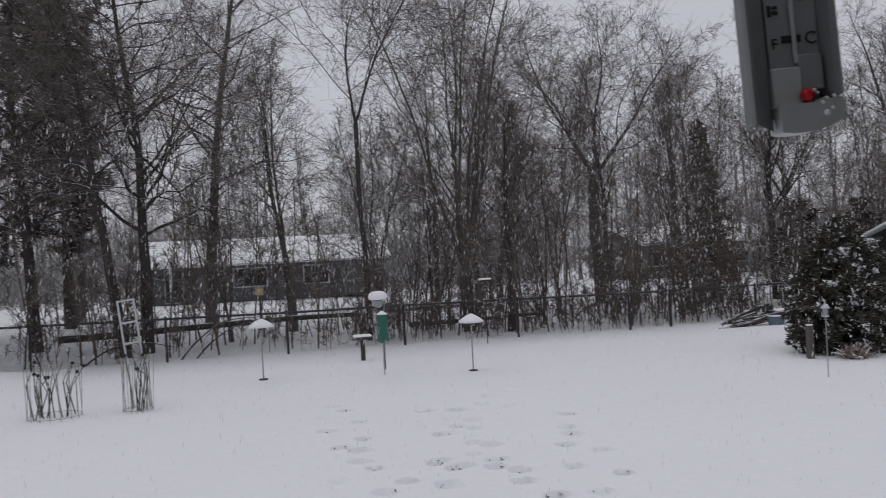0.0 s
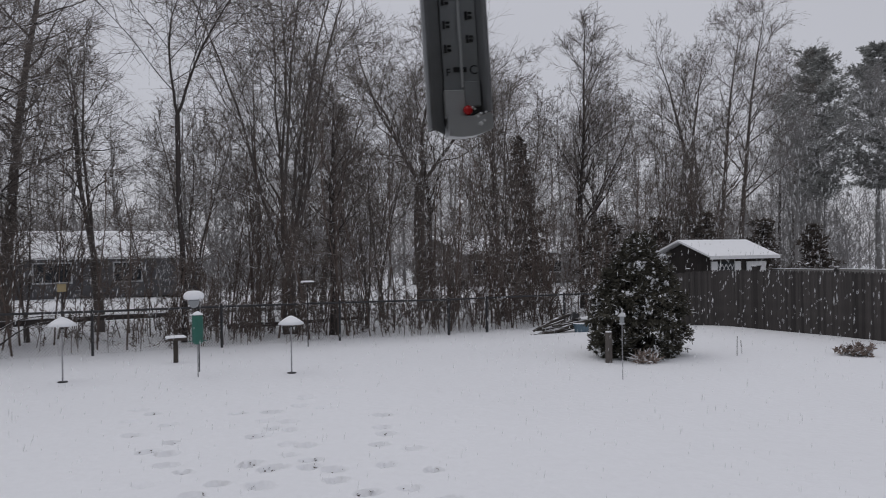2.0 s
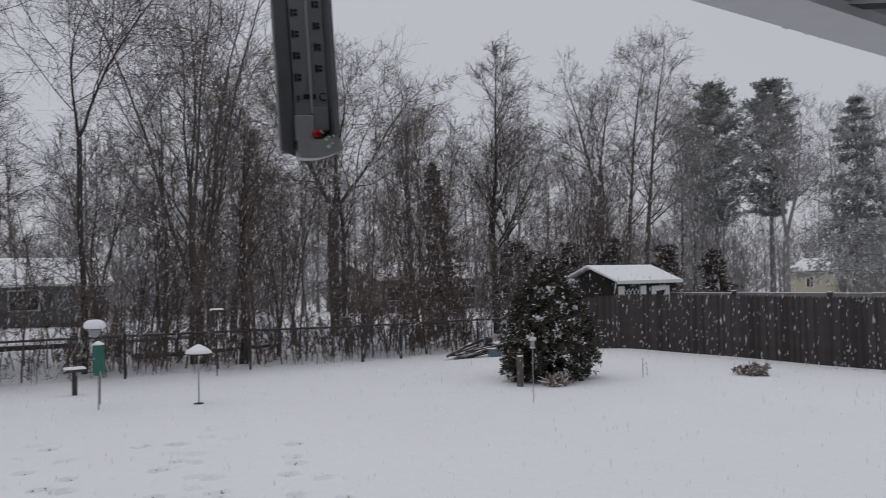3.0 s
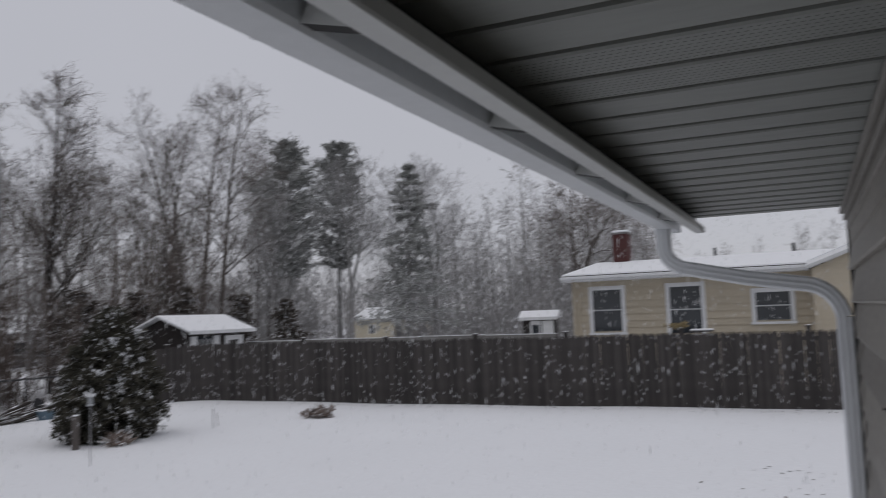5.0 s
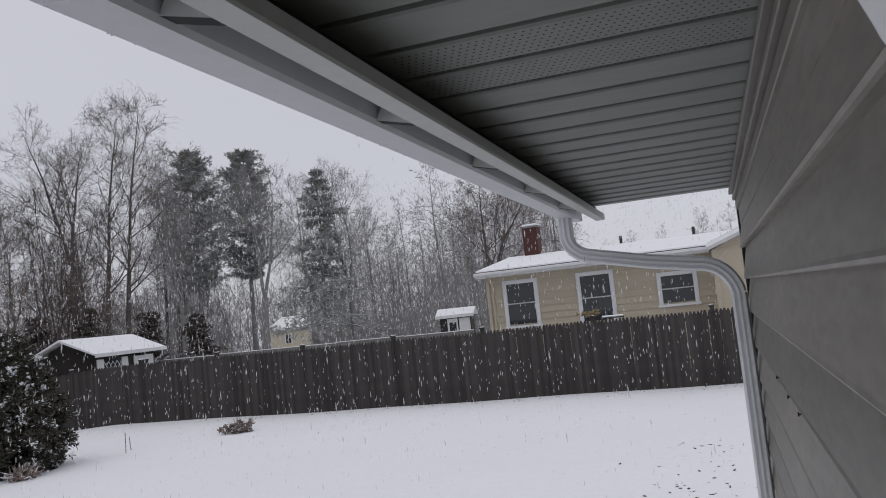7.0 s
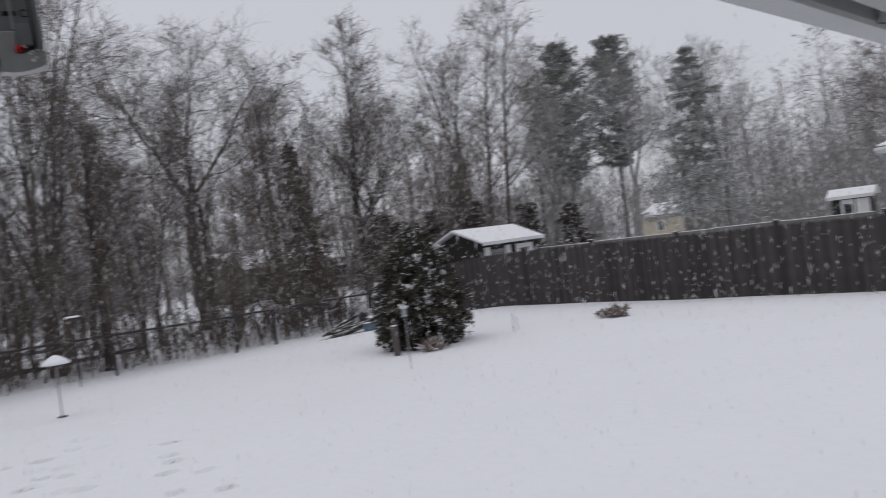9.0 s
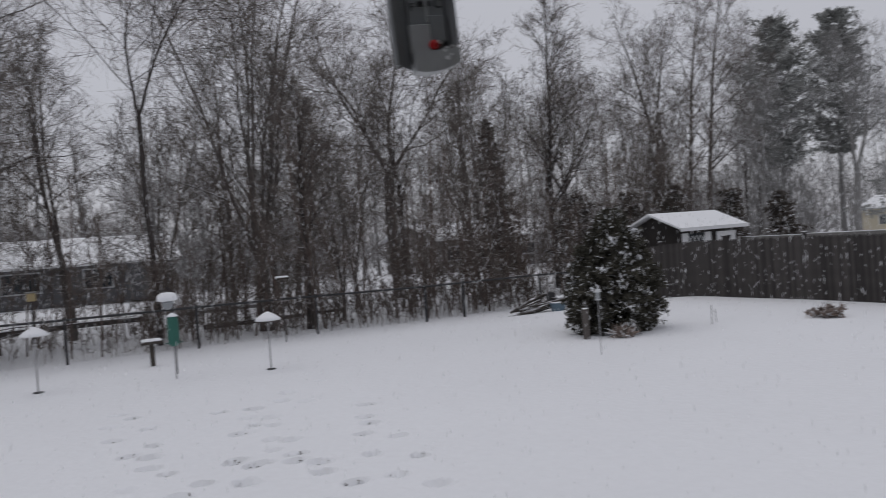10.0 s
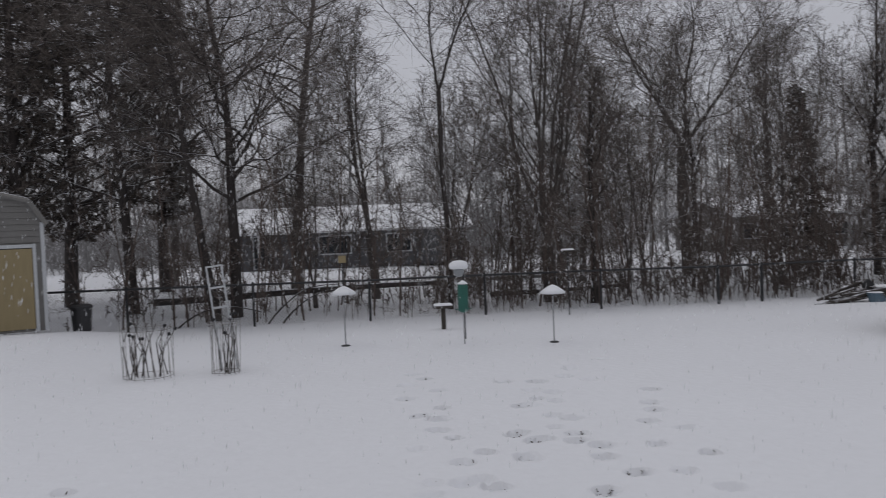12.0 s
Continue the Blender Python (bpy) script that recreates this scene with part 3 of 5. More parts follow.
def neighbour_house():
    h = thing("beige_house", 23.5, 0, 0.2, "beige single-storey house with white windows and snowy roof", "house")
    bm = boxes((0.03, 8.0, -7.0, 6.66, 0.0, 3.22))
    prism(bm, [(-6.99, 3.2), (-6.99, 3.3), (6.65, 3.3), (6.65, 3.2)], 0.04, 7.99)
    part("wall", bm, BEIGE, h)
    course = bmesh.new()
    vs = [course.verts.new(p) for p in ((0.03, -7, 0), (-0.012, -7, 0), (0.018, -7, 0.2), (0.03, -7, 0.2), (0.03, 6.68, 0), (-0.012, 6.68, 0), (0.018, 6.68, 0.2), (0.03, 6.68, 0.2))]
    for q in ((0, 1, 5, 4), (1, 2, 6, 5), (2, 3, 7, 6), (0, 3, 2, 1), (4, 5, 6, 7)):
        course.faces.new([vs[i] for i in q])
    bmesh.ops.recalc_face_normals(course, faces=course.faces[:])
    me = mesh_of(course, "clapboard")
    me.materials.append(BEIGE)
    for k in range(16):
        o = obj("clapboard", me, parent=h)
        o.location = (0, 0, 0.05 + k * 0.2)
    part("corner_board", boxes((-0.03, 0.0, 6.60, 6.70, 0, 3.24)), BEIGE, h)
    roof = bmesh.new()
    pr = [(-0.50, 3.435), (-0.48, 3.475), (4.0, 4.055), (8.5, 3.475), (8.5, 3.435), (4.0, 4.005)]
    a = [roof.verts.new((x, 6.85, z)) for x, z in pr]
    b = [roof.verts.new((x, -7.2, z)) for x, z in pr]
    for k in range(6):
        roof.faces.new((a[k], a[(k + 1) % 6], b[(k + 1) % 6], b[k]))
    roof.faces.new(a)
    roof.faces.new(b[::-1])
    bmesh.ops.recalc_face_normals(roof, faces=roof.faces[:])
    part("roof_snow", roof, SNOWCAP, h, "thin snow cover on the roof")
    deck = bmesh.new()
    a = [deck.verts.new((x, 6.88, z)) for x, z in ((-0.60, 3.385), (-0.60, 3.418), (4.0, 4.0), (8.6, 3.418), (8.6, 3.385), (4.0, 3.95))]
    b = [deck.verts.new((v.co.x, -7.2, v.co.z)) for v in a]
    for k in range(6):
        deck.faces.new((a[k], a[(k + 1) % 6], b[(k + 1) % 6], b[k]))
    deck.faces.new(a)
    deck.faces.new(b[::-1])
    bmesh.ops.recalc_face_normals(deck, faces=deck.faces[:])
    part("roof", deck, SHEDDARK, h, "dark shingle edge")
    part("rake_board", rods(((-0.6, 6.86, 3.33), (4.0, 6.86, 3.92), 0.06), n=4), WHITE, h)
    gable = bmesh.new()
    g = [gable.verts.new(p) for p in ((0.03, 6.66, 3.2), (8.0, 6.66, 3.2), (8.0, 6.66, 3.42), (4.0, 6.66, 3.96), (0.03, 6.66, 3.42))]
    gable.faces.new(g)
    r2 = bmesh.ops.extrude_face_region(gable, geom=gable.faces[:])
    bmesh.ops.translate(gable, verts=[v for v in r2["geom"] if isinstance(v, bmesh.types.BMVert)], vec=(0, -0.1, 0))
    part("gable_wall", gable, BEIGE, h)
    part("fascia", boxes((-0.60, -0.56, 0.1, 6.85, 3.26, 3.42), bevel=0.01), WHITE, h)
    part("eave_soffit", boxes((-0.56, 0.03, 0.1, 6.85, 3.25, 3.28)), WHITE, h)
    part("gutter", boxes((-0.68, -0.60, 0.05, 6.88, 3.31, 3.40), bevel=0.015), WHITE, h)
    part("downspout", rods(((-0.05, 6.5, 0.1), (-0.05, 6.5, 3.1), 0.035), ((-0.05, 6.5, 3.1), (-0.6, 6.5, 3.32), 0.035)), BEIGE, h)
    window(h, 5.10, 6.19, 1.66, 3.10, 0)
    window(h, 2.83, 3.93, 1.55, 3.10, 0)
    window(h, 0.50, 1.62, 1.86, 2.84, 0)
    part("wing_wall", boxes((-0.72, 0.0, -7.0, 0.02, 0, 3.3)), BEIGE, h)
    wing = bmesh.new()
    a = [wing.verts.new(p) for p in ((-0.9, 0.12, 3.40), (-0.9, -3.4, 4.75), (-0.9, -7.2, 3.40), (-0.9, -7.2, 3.49), (-0.9, -3.4, 4.86), (-0.9, 0.12, 3.49))]
    b = [wing.verts.new((4.0, v.co.y, v.co.z)) for v in a]
    for k in range(6):
        wing.faces.new((a[k], a[(k + 1) % 6], b[(k + 1) % 6], b[k]))
    wing.faces.new(a)
    wing.faces.new(b[::-1])
    bmesh.ops.recalc_face_normals(wing, faces=wing.faces[:])
    part("wing_roof", wing, SNOWCAP, h)
    bm = bmesh.new()
    wg = [bm.verts.new(p) for p in ((-0.7, 0.0, 3.3), (-0.7, -3.4, 4.7), (-0.7, -7.0, 3.3))]
    bm.faces.new(wg)
    e = bmesh.ops.extrude_face_region(bm, geom=bm.faces[:])
    bmesh.ops.translate(bm, verts=[v for v in e["geom"] if isinstance(v, bmesh.types.BMVert)], vec=(0.1, 0, 0))
    part("wing_gable", bm, BEIGE, h)
    part("wing_rake_board", rods(((-0.93, 0.14, 3.36), (-0.93, -3.4, 4.71), 0.09), n=4), WHITE, h)
    part("wing_corner_board", boxes((-0.75, -0.715, -0.10, 0.04, 0, 3.3), bevel=0.005), BEIGE, h)
    ch = part("chimney", boxes((3.7, 4.3, 5.70, 6.22, 3.9, 4.98)), BRICK, h, "red brick chimney")
    part("chimney_cap", boxes((3.64, 4.36, 5.64, 6.28, 4.98, 5.05), bevel=0.01), STONE, ch)
    part("chimney_snow", boxes((3.70, 4.30, 5.70, 6.22, 5.05, 5.12), bevel=0.03), SNOWCAP, ch)
    for x, y in ((4.1, 2.9), (4.1, 0.5)):
        part("vent_pipe", rods(((x, y, 3.9), (x, y, 4.32), 0.05), n=10), BLACKPIPE, h)


def gable_hut(name, x, y, z, rz, L, D, H, rise, wall, label, category, over=0.25, group=""):
    """A small house: L along x, D along y, walls H high, the ridge along x; its front looks to -y."""
    h = thing(name, x, y, z, label, category, group, rz=rz)
    bm = boxes((0, L, 0, D, 0, H))
    part("wall", bm, wall, h)
    bm = bmesh.new()
    prism(bm, [(0.0, H), (D / 2, H + rise - 0.06), (D, H)], 0.01, L - 0.01)
    part("gable", bm, wall, h)
    bm = bmesh.new()
    prism(bm, [(-over, H - 0.06), (D / 2, H + rise - 0.03), (D + over, H - 0.06), (D + over, H - 0.005), (D / 2, H + rise + 0.045), (-over, H - 0.005)], -over, L + over)
    part("roof", bm, SNOWCAP, h, "snow-covered roof")
    part("fascia", boxes((-over, L + over, -over - 0.03, -over, H - 0.12, H + 0.0)), WHITE, h)
    return h


def dark_shed():
    # the front with doors and shutters looks towards the yard fence
    h = gable_hut("garden_shed", 20.75, 19.35, 0.18, 0, 2.9, 2.3, 2.20, 0.52, SHEDDARK, "dark stained garden shed with white shutters and snowy roof", "shed", 0.3)
    part("shutter", boxes((0.06, 0.36, -0.05, 0, 0.75, 2.0), bevel=0.01), WHITE, h)
    part("shutter", boxes((1.20, 1.50, -0.05, 0, 0.75, 2.0), bevel=0.01), WHITE, h)
    w = part("window", boxes((0.38, 1.18, -0.02, 0, 0.8, 1.98)), GLASS, h)
    bm = bmesh.new()
    for k in range(-3, 4):
        for sg in (1, -1):
            a, b = (k * 0.225, 0.0), (k * 0.225 + 0.9, 1.1)
            t0, t1 = max(0.0, -k * 0.25), min(1.0, 1 - k * 0.25)
            pa, pb = (a[0] + 0.9 * t0, 1.1 * t0), (a[0] + 0.9 * t1, 1.1 * t1)
            xs = [0.38 + q[0] * 0.888 if sg > 0 else 1.18 - q[0] * 0.888 for q in (pa, pb)]
            rod(bm, (xs[0], -0.03, 0.8 + pa[1]), (xs[1], -0.03, 0.8 + pb[1]), 0.013, n=4)
    part("lattice", bm, WHITE, w)
    d = part("door", boxes((1.80, 2.74, -0.03, 0, 0.1, 1.96)), SHEDDARK, h)
    part("door_frame", boxes((1.78, 1.92, -0.06, -0.03, 0.1, 1.98), (2.62, 2.76, -0.06, -0.03, 0.1, 1.98), (1.92, 2.62, -0.06, -0.03, 1.82, 1.98), (1.92, 2.62, -0.06, -0.03, 1.08, 1.20)), WHITE, d)
    part("door_brace", rods(((1.92, -0.05, 1.82), (2.27, -0.05, 1.20), 0.07), ((2.62, -0.05, 1.82), (2.27, -0.05, 1.20), 0.07), n=4), WHITE, d)
    for k in range(8):
        part("gable_board", boxes((-0.02, 0.0, 0.01 + k * 0.286, 0.29 + k * 0.286, 0, 2.14)), SHEDDARK, h)


def gambrel_shed():
    h = thing("gambrel_shed", -5.68, 19.5, land(-5.7, 19.5) + 0.06, "grey gambrel shed with plywood double doors and snowy roof", "shed", rz=17)
    W, D = 3.0, 3.6
    out = [(0, 0), (0, 2.44), (-0.28, 2.90), (-W / 2, 3.2), (-W + 0.28, 2.90), (-W, 2.44), (-W, 0)]
    bm = bmesh.new()
    a = [bm.verts.new((x, 0, z)) for x, z in out]
    b = [bm.verts.new((x, D, z)) for x, z in out]
    for k in range(7):
        bm.faces.new((a[k], a[(k + 1) % 7], b[(k + 1) % 7], b[k]))
    bm.faces.new(a)
    bm.faces.new(b[::-1])
    bmesh.ops.recalc_face_normals(bm, faces=bm.faces[:])
    part("wall", bm, SHEDGREY, h)
    for k in range(9):
        z = 1.98 + k * 0.135
        half = W / 2 if z < 2.40 else (W / 2 - 0.28 * (z - 2.44) / 0.46 if z < 2.88 else (W / 2 - 0.28) * max(0, (3.2 - z) / 0.3))
        if half > 0.15:
            bm = bmesh.new()
            prism(bm, [(-0.022, z), (-0.004, z + 0.13), (0.01, z + 0.13), (0.01, z)], -W / 2 - half + 0.04, -W / 2 + half - 0.04)
            part("siding_board", bm, SHEDGREY, h)
    edge = [(0.08, 2.42), (-0.26, 2.96), (-W / 2, 3.28), (-W + 0.26, 2.96), (-W - 0.08, 2.42)]
    bm = bmesh.new()
    a = [bm.verts.new((x, -0.14, z)) for x, z in edge] + [bm.verts.new((x * 0.985 - 0.02, -0.14, z - 0.09)) for x, z in edge[::-1]]
    b = [bm.verts.new((v.co.x, D + 0.14, v.co.z)) for v in a]
    for k in range(10):
        bm.faces.new((a[k], a[(k + 1) % 10], b[(k + 1) % 10], b[k]))
    bm.faces.new(a)
    bm.faces.new(b[::-1])
    bmesh.ops.recalc_face_normals(bm, faces=bm.faces[:])
    part("roof", bm, SNOWCAP, h, "snow-covered gambrel roof")
    part("corner_trim", boxes((-0.06, 0.02, -0.035, 0.06, 0, 2.42), bevel=0.006), TAB, h)
    bm = bmesh.new()
    for p, q in zip(edge, edge[1:]):
        rod(bm, (p[0], -0.15, p[1] - 0.06), (q[0], -0.15, q[1] - 0.06), 0.05, n=4)
    part("rake_trim", bm, SHEDGREY, h)
    for k, (x0, x1) in enumerate(((-1.30, -0.24), (-2.40, -1.34))):
        d = part("door", boxes((x0, x1, -0.05, 0, 0.06, 1.84), bevel=0.008), PLY, h, "unpainted yellow plywood door")
        part("hasp", boxes((-1.35, -1.29, -0.07, -0.05, 0.92, 0.98)), INK, d)
    part("door_casing", boxes((-0.23, -0.16, -0.055, 0, 0, 1.95), (-2.5, -0.23, -0.055, 0, 1.86, 1.94), bevel=0.006), TAB, h, "pale door casing")


def far_houses():
    h = gable_hut("ranch_house", -3.6, 48, 0.35, -2, 13.5, 7.5, 2.25, 1.5, FARWALL, "distant grey ranch house with snowy roof behind trees", "house", 0.5)
    for x0, x1, z0, z1 in ((1.0, 1.9, 0.2, 2.0), (4.8, 6.6, 0.9, 1.9), (8.8, 10.2, 0.9, 1.9)):
        w = part("window", boxes((x0, x1, -0.04, 0.02, z0, z1)), GLASS, h)
        part("frame", boxes((x0 - 0.08, x0, -0.06, 0.02, z0 - 0.08, z1 + 0.08), (x1, x1 + 0.08, -0.06, 0.02, z0 - 0.08, z1 + 0.08), (x0, x1, -0.06, 0.02, z1, z1 + 0.08), (x0, x1, -0.06, 0.02, z0 - 0.08, z0)), TAB, w)
    part("porch_post", boxes((1.25, 1.4, -0.45, -0.35, 0, 2.2)), WHITE, h)
    h = gable_hut("brown_ranch_house", 31.4, 53.8, -0.2, 6, 14.0, 7.5, 2.7, 1.35, FARBRICK, "distant brown ranch house with snowy roof behind trees", "house", 0.5)
    for x0, x1 in ((1.0, 2.2), (4.2, 6.0), (9.0, 10.4)):
        w = part("window", boxes((x0, x1, -0.04, 0.02, 1.0, 2.0)), GLASS, h)
        part("sill", boxes((x0 - 0.08, x1 + 0.08, -0.05, -0.03, 0.9, 1.0)), TAB, w)
        part("frame", boxes((x0 - 0.08, x1 + 0.08, -0.05, -0.03, 2.0, 2.1)), TAB, w)
    part("porch_roof", boxes((4.0, 8.5, -2.2, 0, 1.95, 2.1)), SNOWCAP, h)
    h = gable_hut("yellow_house", 76, 46.5, 0.2, -96, 7.0, 6.0, 2.3, 1.25, YELLOW, "distant pale yellow house with snowy roof", "house", 0.3)
    w = part("window", boxes((2.2, 2.9, -0.04, 0.02, 0.7, 1.6)), GLASS, h)
    part("frame", boxes((2.1, 2.2, -0.06, 0.02, 0.6, 1.7), (2.9, 3.0, -0.06, 0.02, 0.6, 1.7), (2.52, 2.58, -0.06, 0.02, 0.7, 1.6)), WHITE, w)
    h = gable_hut("small_white_shed", 30.0, 10.6, 0.35, -80, 1.25, 1.3, 2.05, 0.22, SHEDDARK, "small dark shed with white doors and snowy roof", "shed", 0.15)
    part("door", boxes((0.30, 0.72, -0.05, 0, 0.4, 1.9), bevel=0.01), WHITE, h)
    part("door", boxes((0.78, 1.22, -0.05, 0, 0.4, 1.9), bevel=0.01), WHITE, h)
    part("window", boxes((0.38, 0.66, -0.06, -0.04, 1.3, 1.75)), GLASS, h)


neighbour_house()
dark_shed()
gambrel_shed()
far_houses()


# ---- trees ----
def tubes(lines, name, mat):
    """One mesh of tapered limbs from (points, radii, sides)."""
    V, F, base = [], [], 0
    for P, R, n in lines:
        P, R = np.asarray(P, float), np.asarray(R, float)
        T = np.gradient(P, axis=0)
        T /= np.linalg.norm(T, axis=1)[:, None] + 1e-9
        ref = np.array([0.31, 0.95, 0.05]) if abs(T[0][2]) > 0.8 else np.array([0.05, 0.1, 1.0])
        A = np.cross(T, ref)
        A /= np.linalg.norm(A, axis=1)[:, None] + 1e-9
        B = np.cross(T, A)
        th = np.arange(n) * 2 * np.pi / n
        ring = P[:, None, :] + R[:, None, None] * (A[:, None, :] * np.cos(th)[None, :, None] + B[:, None, :] * np.sin(th)[None, :, None])
        V.append(ring.reshape(-1, 3))
        m = len(P)
        i = np.arange(m - 1)[:, None] * n + base
        k = np.arange(n)[None, :]
        k2 = (k + 1) % n
        F.append(np.stack([i + k, i + k2, i + n + k2, i + n + k], -1).reshape(-1, 4))
        base += m * n
    V, F = np.concatenate(V), np.concatenate(F)
    me = bpy.data.meshes.new(name)
    me.vertices.add(len(V))
    me.vertices.foreach_set("co", V.ravel())
    me.loops.add(F.size)
    me.loops.foreach_set("vertex_index", F.ravel().astype(np.int32))
    me.polygons.add(len(F))
    me.polygons.foreach_set("loop_start", np.arange(0, F.size, 4, dtype=np.int32))
    me.polygons.foreach_set("use_smooth", np.ones(len(F), bool))
    me.update(calc_edges=True)
    me.materials.append(mat)
    return me


def limb(rng, p, d, length, r0, r1, steps, wander, lift):
    d = d / np.linalg.norm(d)
    pts, dirs = [p], [d]
    for _ in range(steps):
        d = d + rng.normal(0, wander, 3) + np.array([0, 0, lift])
        d = d / np.linalg.norm(d)
        p = p + d * length / steps
        pts.append(p)
        dirs.append(d)
    f = np.linspace(0, 1, steps + 1)
    return np.array(pts), np.array(dirs), r0 + (r1 - r0) * f ** 0.8


def turned(rng, d, angle):
    """A direction that leaves d at an angle, at a random turn."""
    a = np.cross(d, rng.normal(0, 1, 3))
    a /= np.linalg.norm(a) + 1e-9
    return d * math.cos(angle) + a * math.sin(angle)


def turned_all(rng, D, lo, hi, lift):
    a = np.cross(D, rng.normal(0, 1, D.shape))
    a /= np.linalg.norm(a, axis=1)[:, None] + 1e-9
    g = np.radians(rng.uniform(lo, hi, (len(D), 1)))
    d = D * np.cos(g) + a * np.sin(g)
    d[:, 2] += lift
    return d / np.linalg.norm(d, axis=1)[:, None]


def blades(rng, P, D, L, w0, w1, pieces=1, crook=0.25):
    """Thin flat tapered twigs of one or more crooked pieces, four corners each."""
    S = np.cross(D, rng.normal(0, 1, D.shape))
    S /= np.linalg.norm(S, axis=1)[:, None] + 1e-9
    out = []
    for k in range(pieces):
        wa, wb = w0 + (w1 - w0) * k / pieces, w0 + (w1 - w0) * (k + 1) / pieces
        E = P + D * L / pieces
        out.append(np.stack([P - S * wa, P + S * wa, E + S * wb, E - S * wb], 1))
        P, D = E, D + rng.normal(0, crook, D.shape)
        D = D / np.linalg.norm(D, axis=1)[:, None]
    return np.concatenate(out)


def twig_mesh(V, name, mat):
    me = bpy.data.meshes.new(name)
    n = len(V)
    me.vertices.add(n * 4)
    me.vertices.foreach_set("co", V.ravel())
    F = np.arange(n * 4, dtype=np.int32)
    me.loops.add(F.size)
    me.loops.foreach_set("vertex_index", F.ravel())
    me.polygons.add(n)
    me.polygons.foreach_set("loop_start", np.arange(0, F.size, 4, dtype=np.int32))
    me.update(calc_edges=True)
    me.materials.append(mat)
    return me


def bare_tree(seed, height, r, clear=0.3, limbs=16, angle=50, lift=0.05, forks=1, lean=(0, 0), spread=0.42, twigs=(7, 7, 4), wander=0.10, fine=0.006, fork_at=0.0, fork_angle=14):
    """A leafless tree: trunk or several leaders, limbs, branches and twigs. Returns trunk lines, crown lines and twig blades."""
    rng = np.random.default_rng(seed)
    trunk, crown, starts = [], [], []
    d0 = np.array([lean[0], lean[1], 1.0])
    if forks > 1:
        h0 = max(0.15, height * fork_at)
        P, D, R = limb(rng, np.zeros(3), d0, h0, r, r * 0.85, 5, 0.03, 0.0)
        trunk.append((P, R, 8))
        for k in range(forks):
            a = 2 * math.pi * (k + rng.uniform(-0.3, 0.3)) / forks
            ang = radians(fork_angle * rng.uniform(0.5, 1.3))
            d = D[-1] + np.array([math.cos(a), math.sin(a), 0]) * math.tan(ang)
            L = (height - h0) * rng.uniform(0.8, 1.0)
            starts.append(limb(rng, P[-1], d, L, r * 0.80 / forks ** 0.5, 0.012, 14, wander * 0.5, 0.03))
    else:
        starts.append(limb(rng, np.zeros(3), d0, height, r, 0.012, 18, wander * 0.26, 0.025))
    per = max(5, limbs // len(starts))
    BP, BD, BL = [], [], []
    for P, D, R in starts:
        trunk.append((P, R, 7))
        m = len(P) - 1
        L0 = height * spread
        for k in range(per):
            f = clear + (1 - clear) * (k + rng.uniform(0, 1)) / per if forks == 1 else 0.12 + 0.86 * (k + rng.uniform(0, 1)) / per
            i = min(m - 1, int(f * m))
            w = f * m - i
            p = P[i] * (1 - w) + P[i + 1] * w
            rr = R[i] * (1 - w) + R[i + 1] * w
            L = L0 * (1.15 - 0.85 * f) * rng.uniform(0.7, 1.15)
            P1, D1, R1 = limb(rng, p, turned(rng, D[i], radians(angle * rng.uniform(0.75, 1.2))), L, rr * 0.45, 0.008, 9, wander * 1.35, lift)
            crown.append((P1, R1, 5))
            for a in range(twigs[0]):
                j = rng.integers(2, 10)
                L2 = L * rng.uniform(0.55, 0.95) * (1.08 - 0.075 * j)
                P2, D2, R2 = limb(rng, P1[j], turned(rng, D1[j], radians(rng.uniform(28, 58))), L2, max(fine * 1.5, R1[j] * 0.6), fine * 1.1, 4, wander * 1.9, lift * 0.8)
                crown.append((P2, R2, 3))
                BP.append(P2)
                BD.append(D2)
                BL.append(L2)
    BP, BD, BL = np.array(BP), np.array(BD), np.array(BL)
    n3, n4 = twigs[1], twigs[2]
    b = np.repeat(np.arange(len(BP)), n3)
    j = rng.integers(1, 5, len(b))
    P3 = BP[b, j] + rng.uniform(-1, 0, (len(b), 1)) * (BP[b, j] - BP[b, j - 1])
    D3 = turned_all(rng, BD[b, j], 20, 62, lift)
    L3 = (BL[b] * rng.uniform(0.22, 0.58, len(b)))[:, None]
    out = [blades(rng, P3, D3, L3, fine * 1.1, fine * 0.6, 2, 0.28)]
    if n4:
        c = np.repeat(np.arange(len(P3)), n4)
        P4 = P3[c] + D3[c] * L3[c] * rng.uniform(0.25, 1.0, (len(c), 1))
        D4 = turned_all(rng, D3[c], 22, 60, lift)
        out.append(blades(rng, P4, D4, L3[c] * rng.uniform(0.30, 0.70, (len(c), 1)), fine * 0.7, fine * 0.42))
    return trunk, crown, np.concatenate(out)


def plant_tree(x, y, spec, label, bark=None, rz=0, group="bare trees behind the fence", name="bare_tree", twig=None):
    trunk, crown, tw = bare_tree(**spec)
    t = thing(name, x, y, land(x, y) - 0.1, label, "tree", group, rz=rz)
    obj("trunk", tubes(trunk, "trunk", bark or BARK), None, t)
    obj("crown", tubes(crown, "crown", bark or BARK), None, t)
    obj("fine_branching", twig_mesh(tw, "fine_branching", twig or TWIG), None, t)
    return t


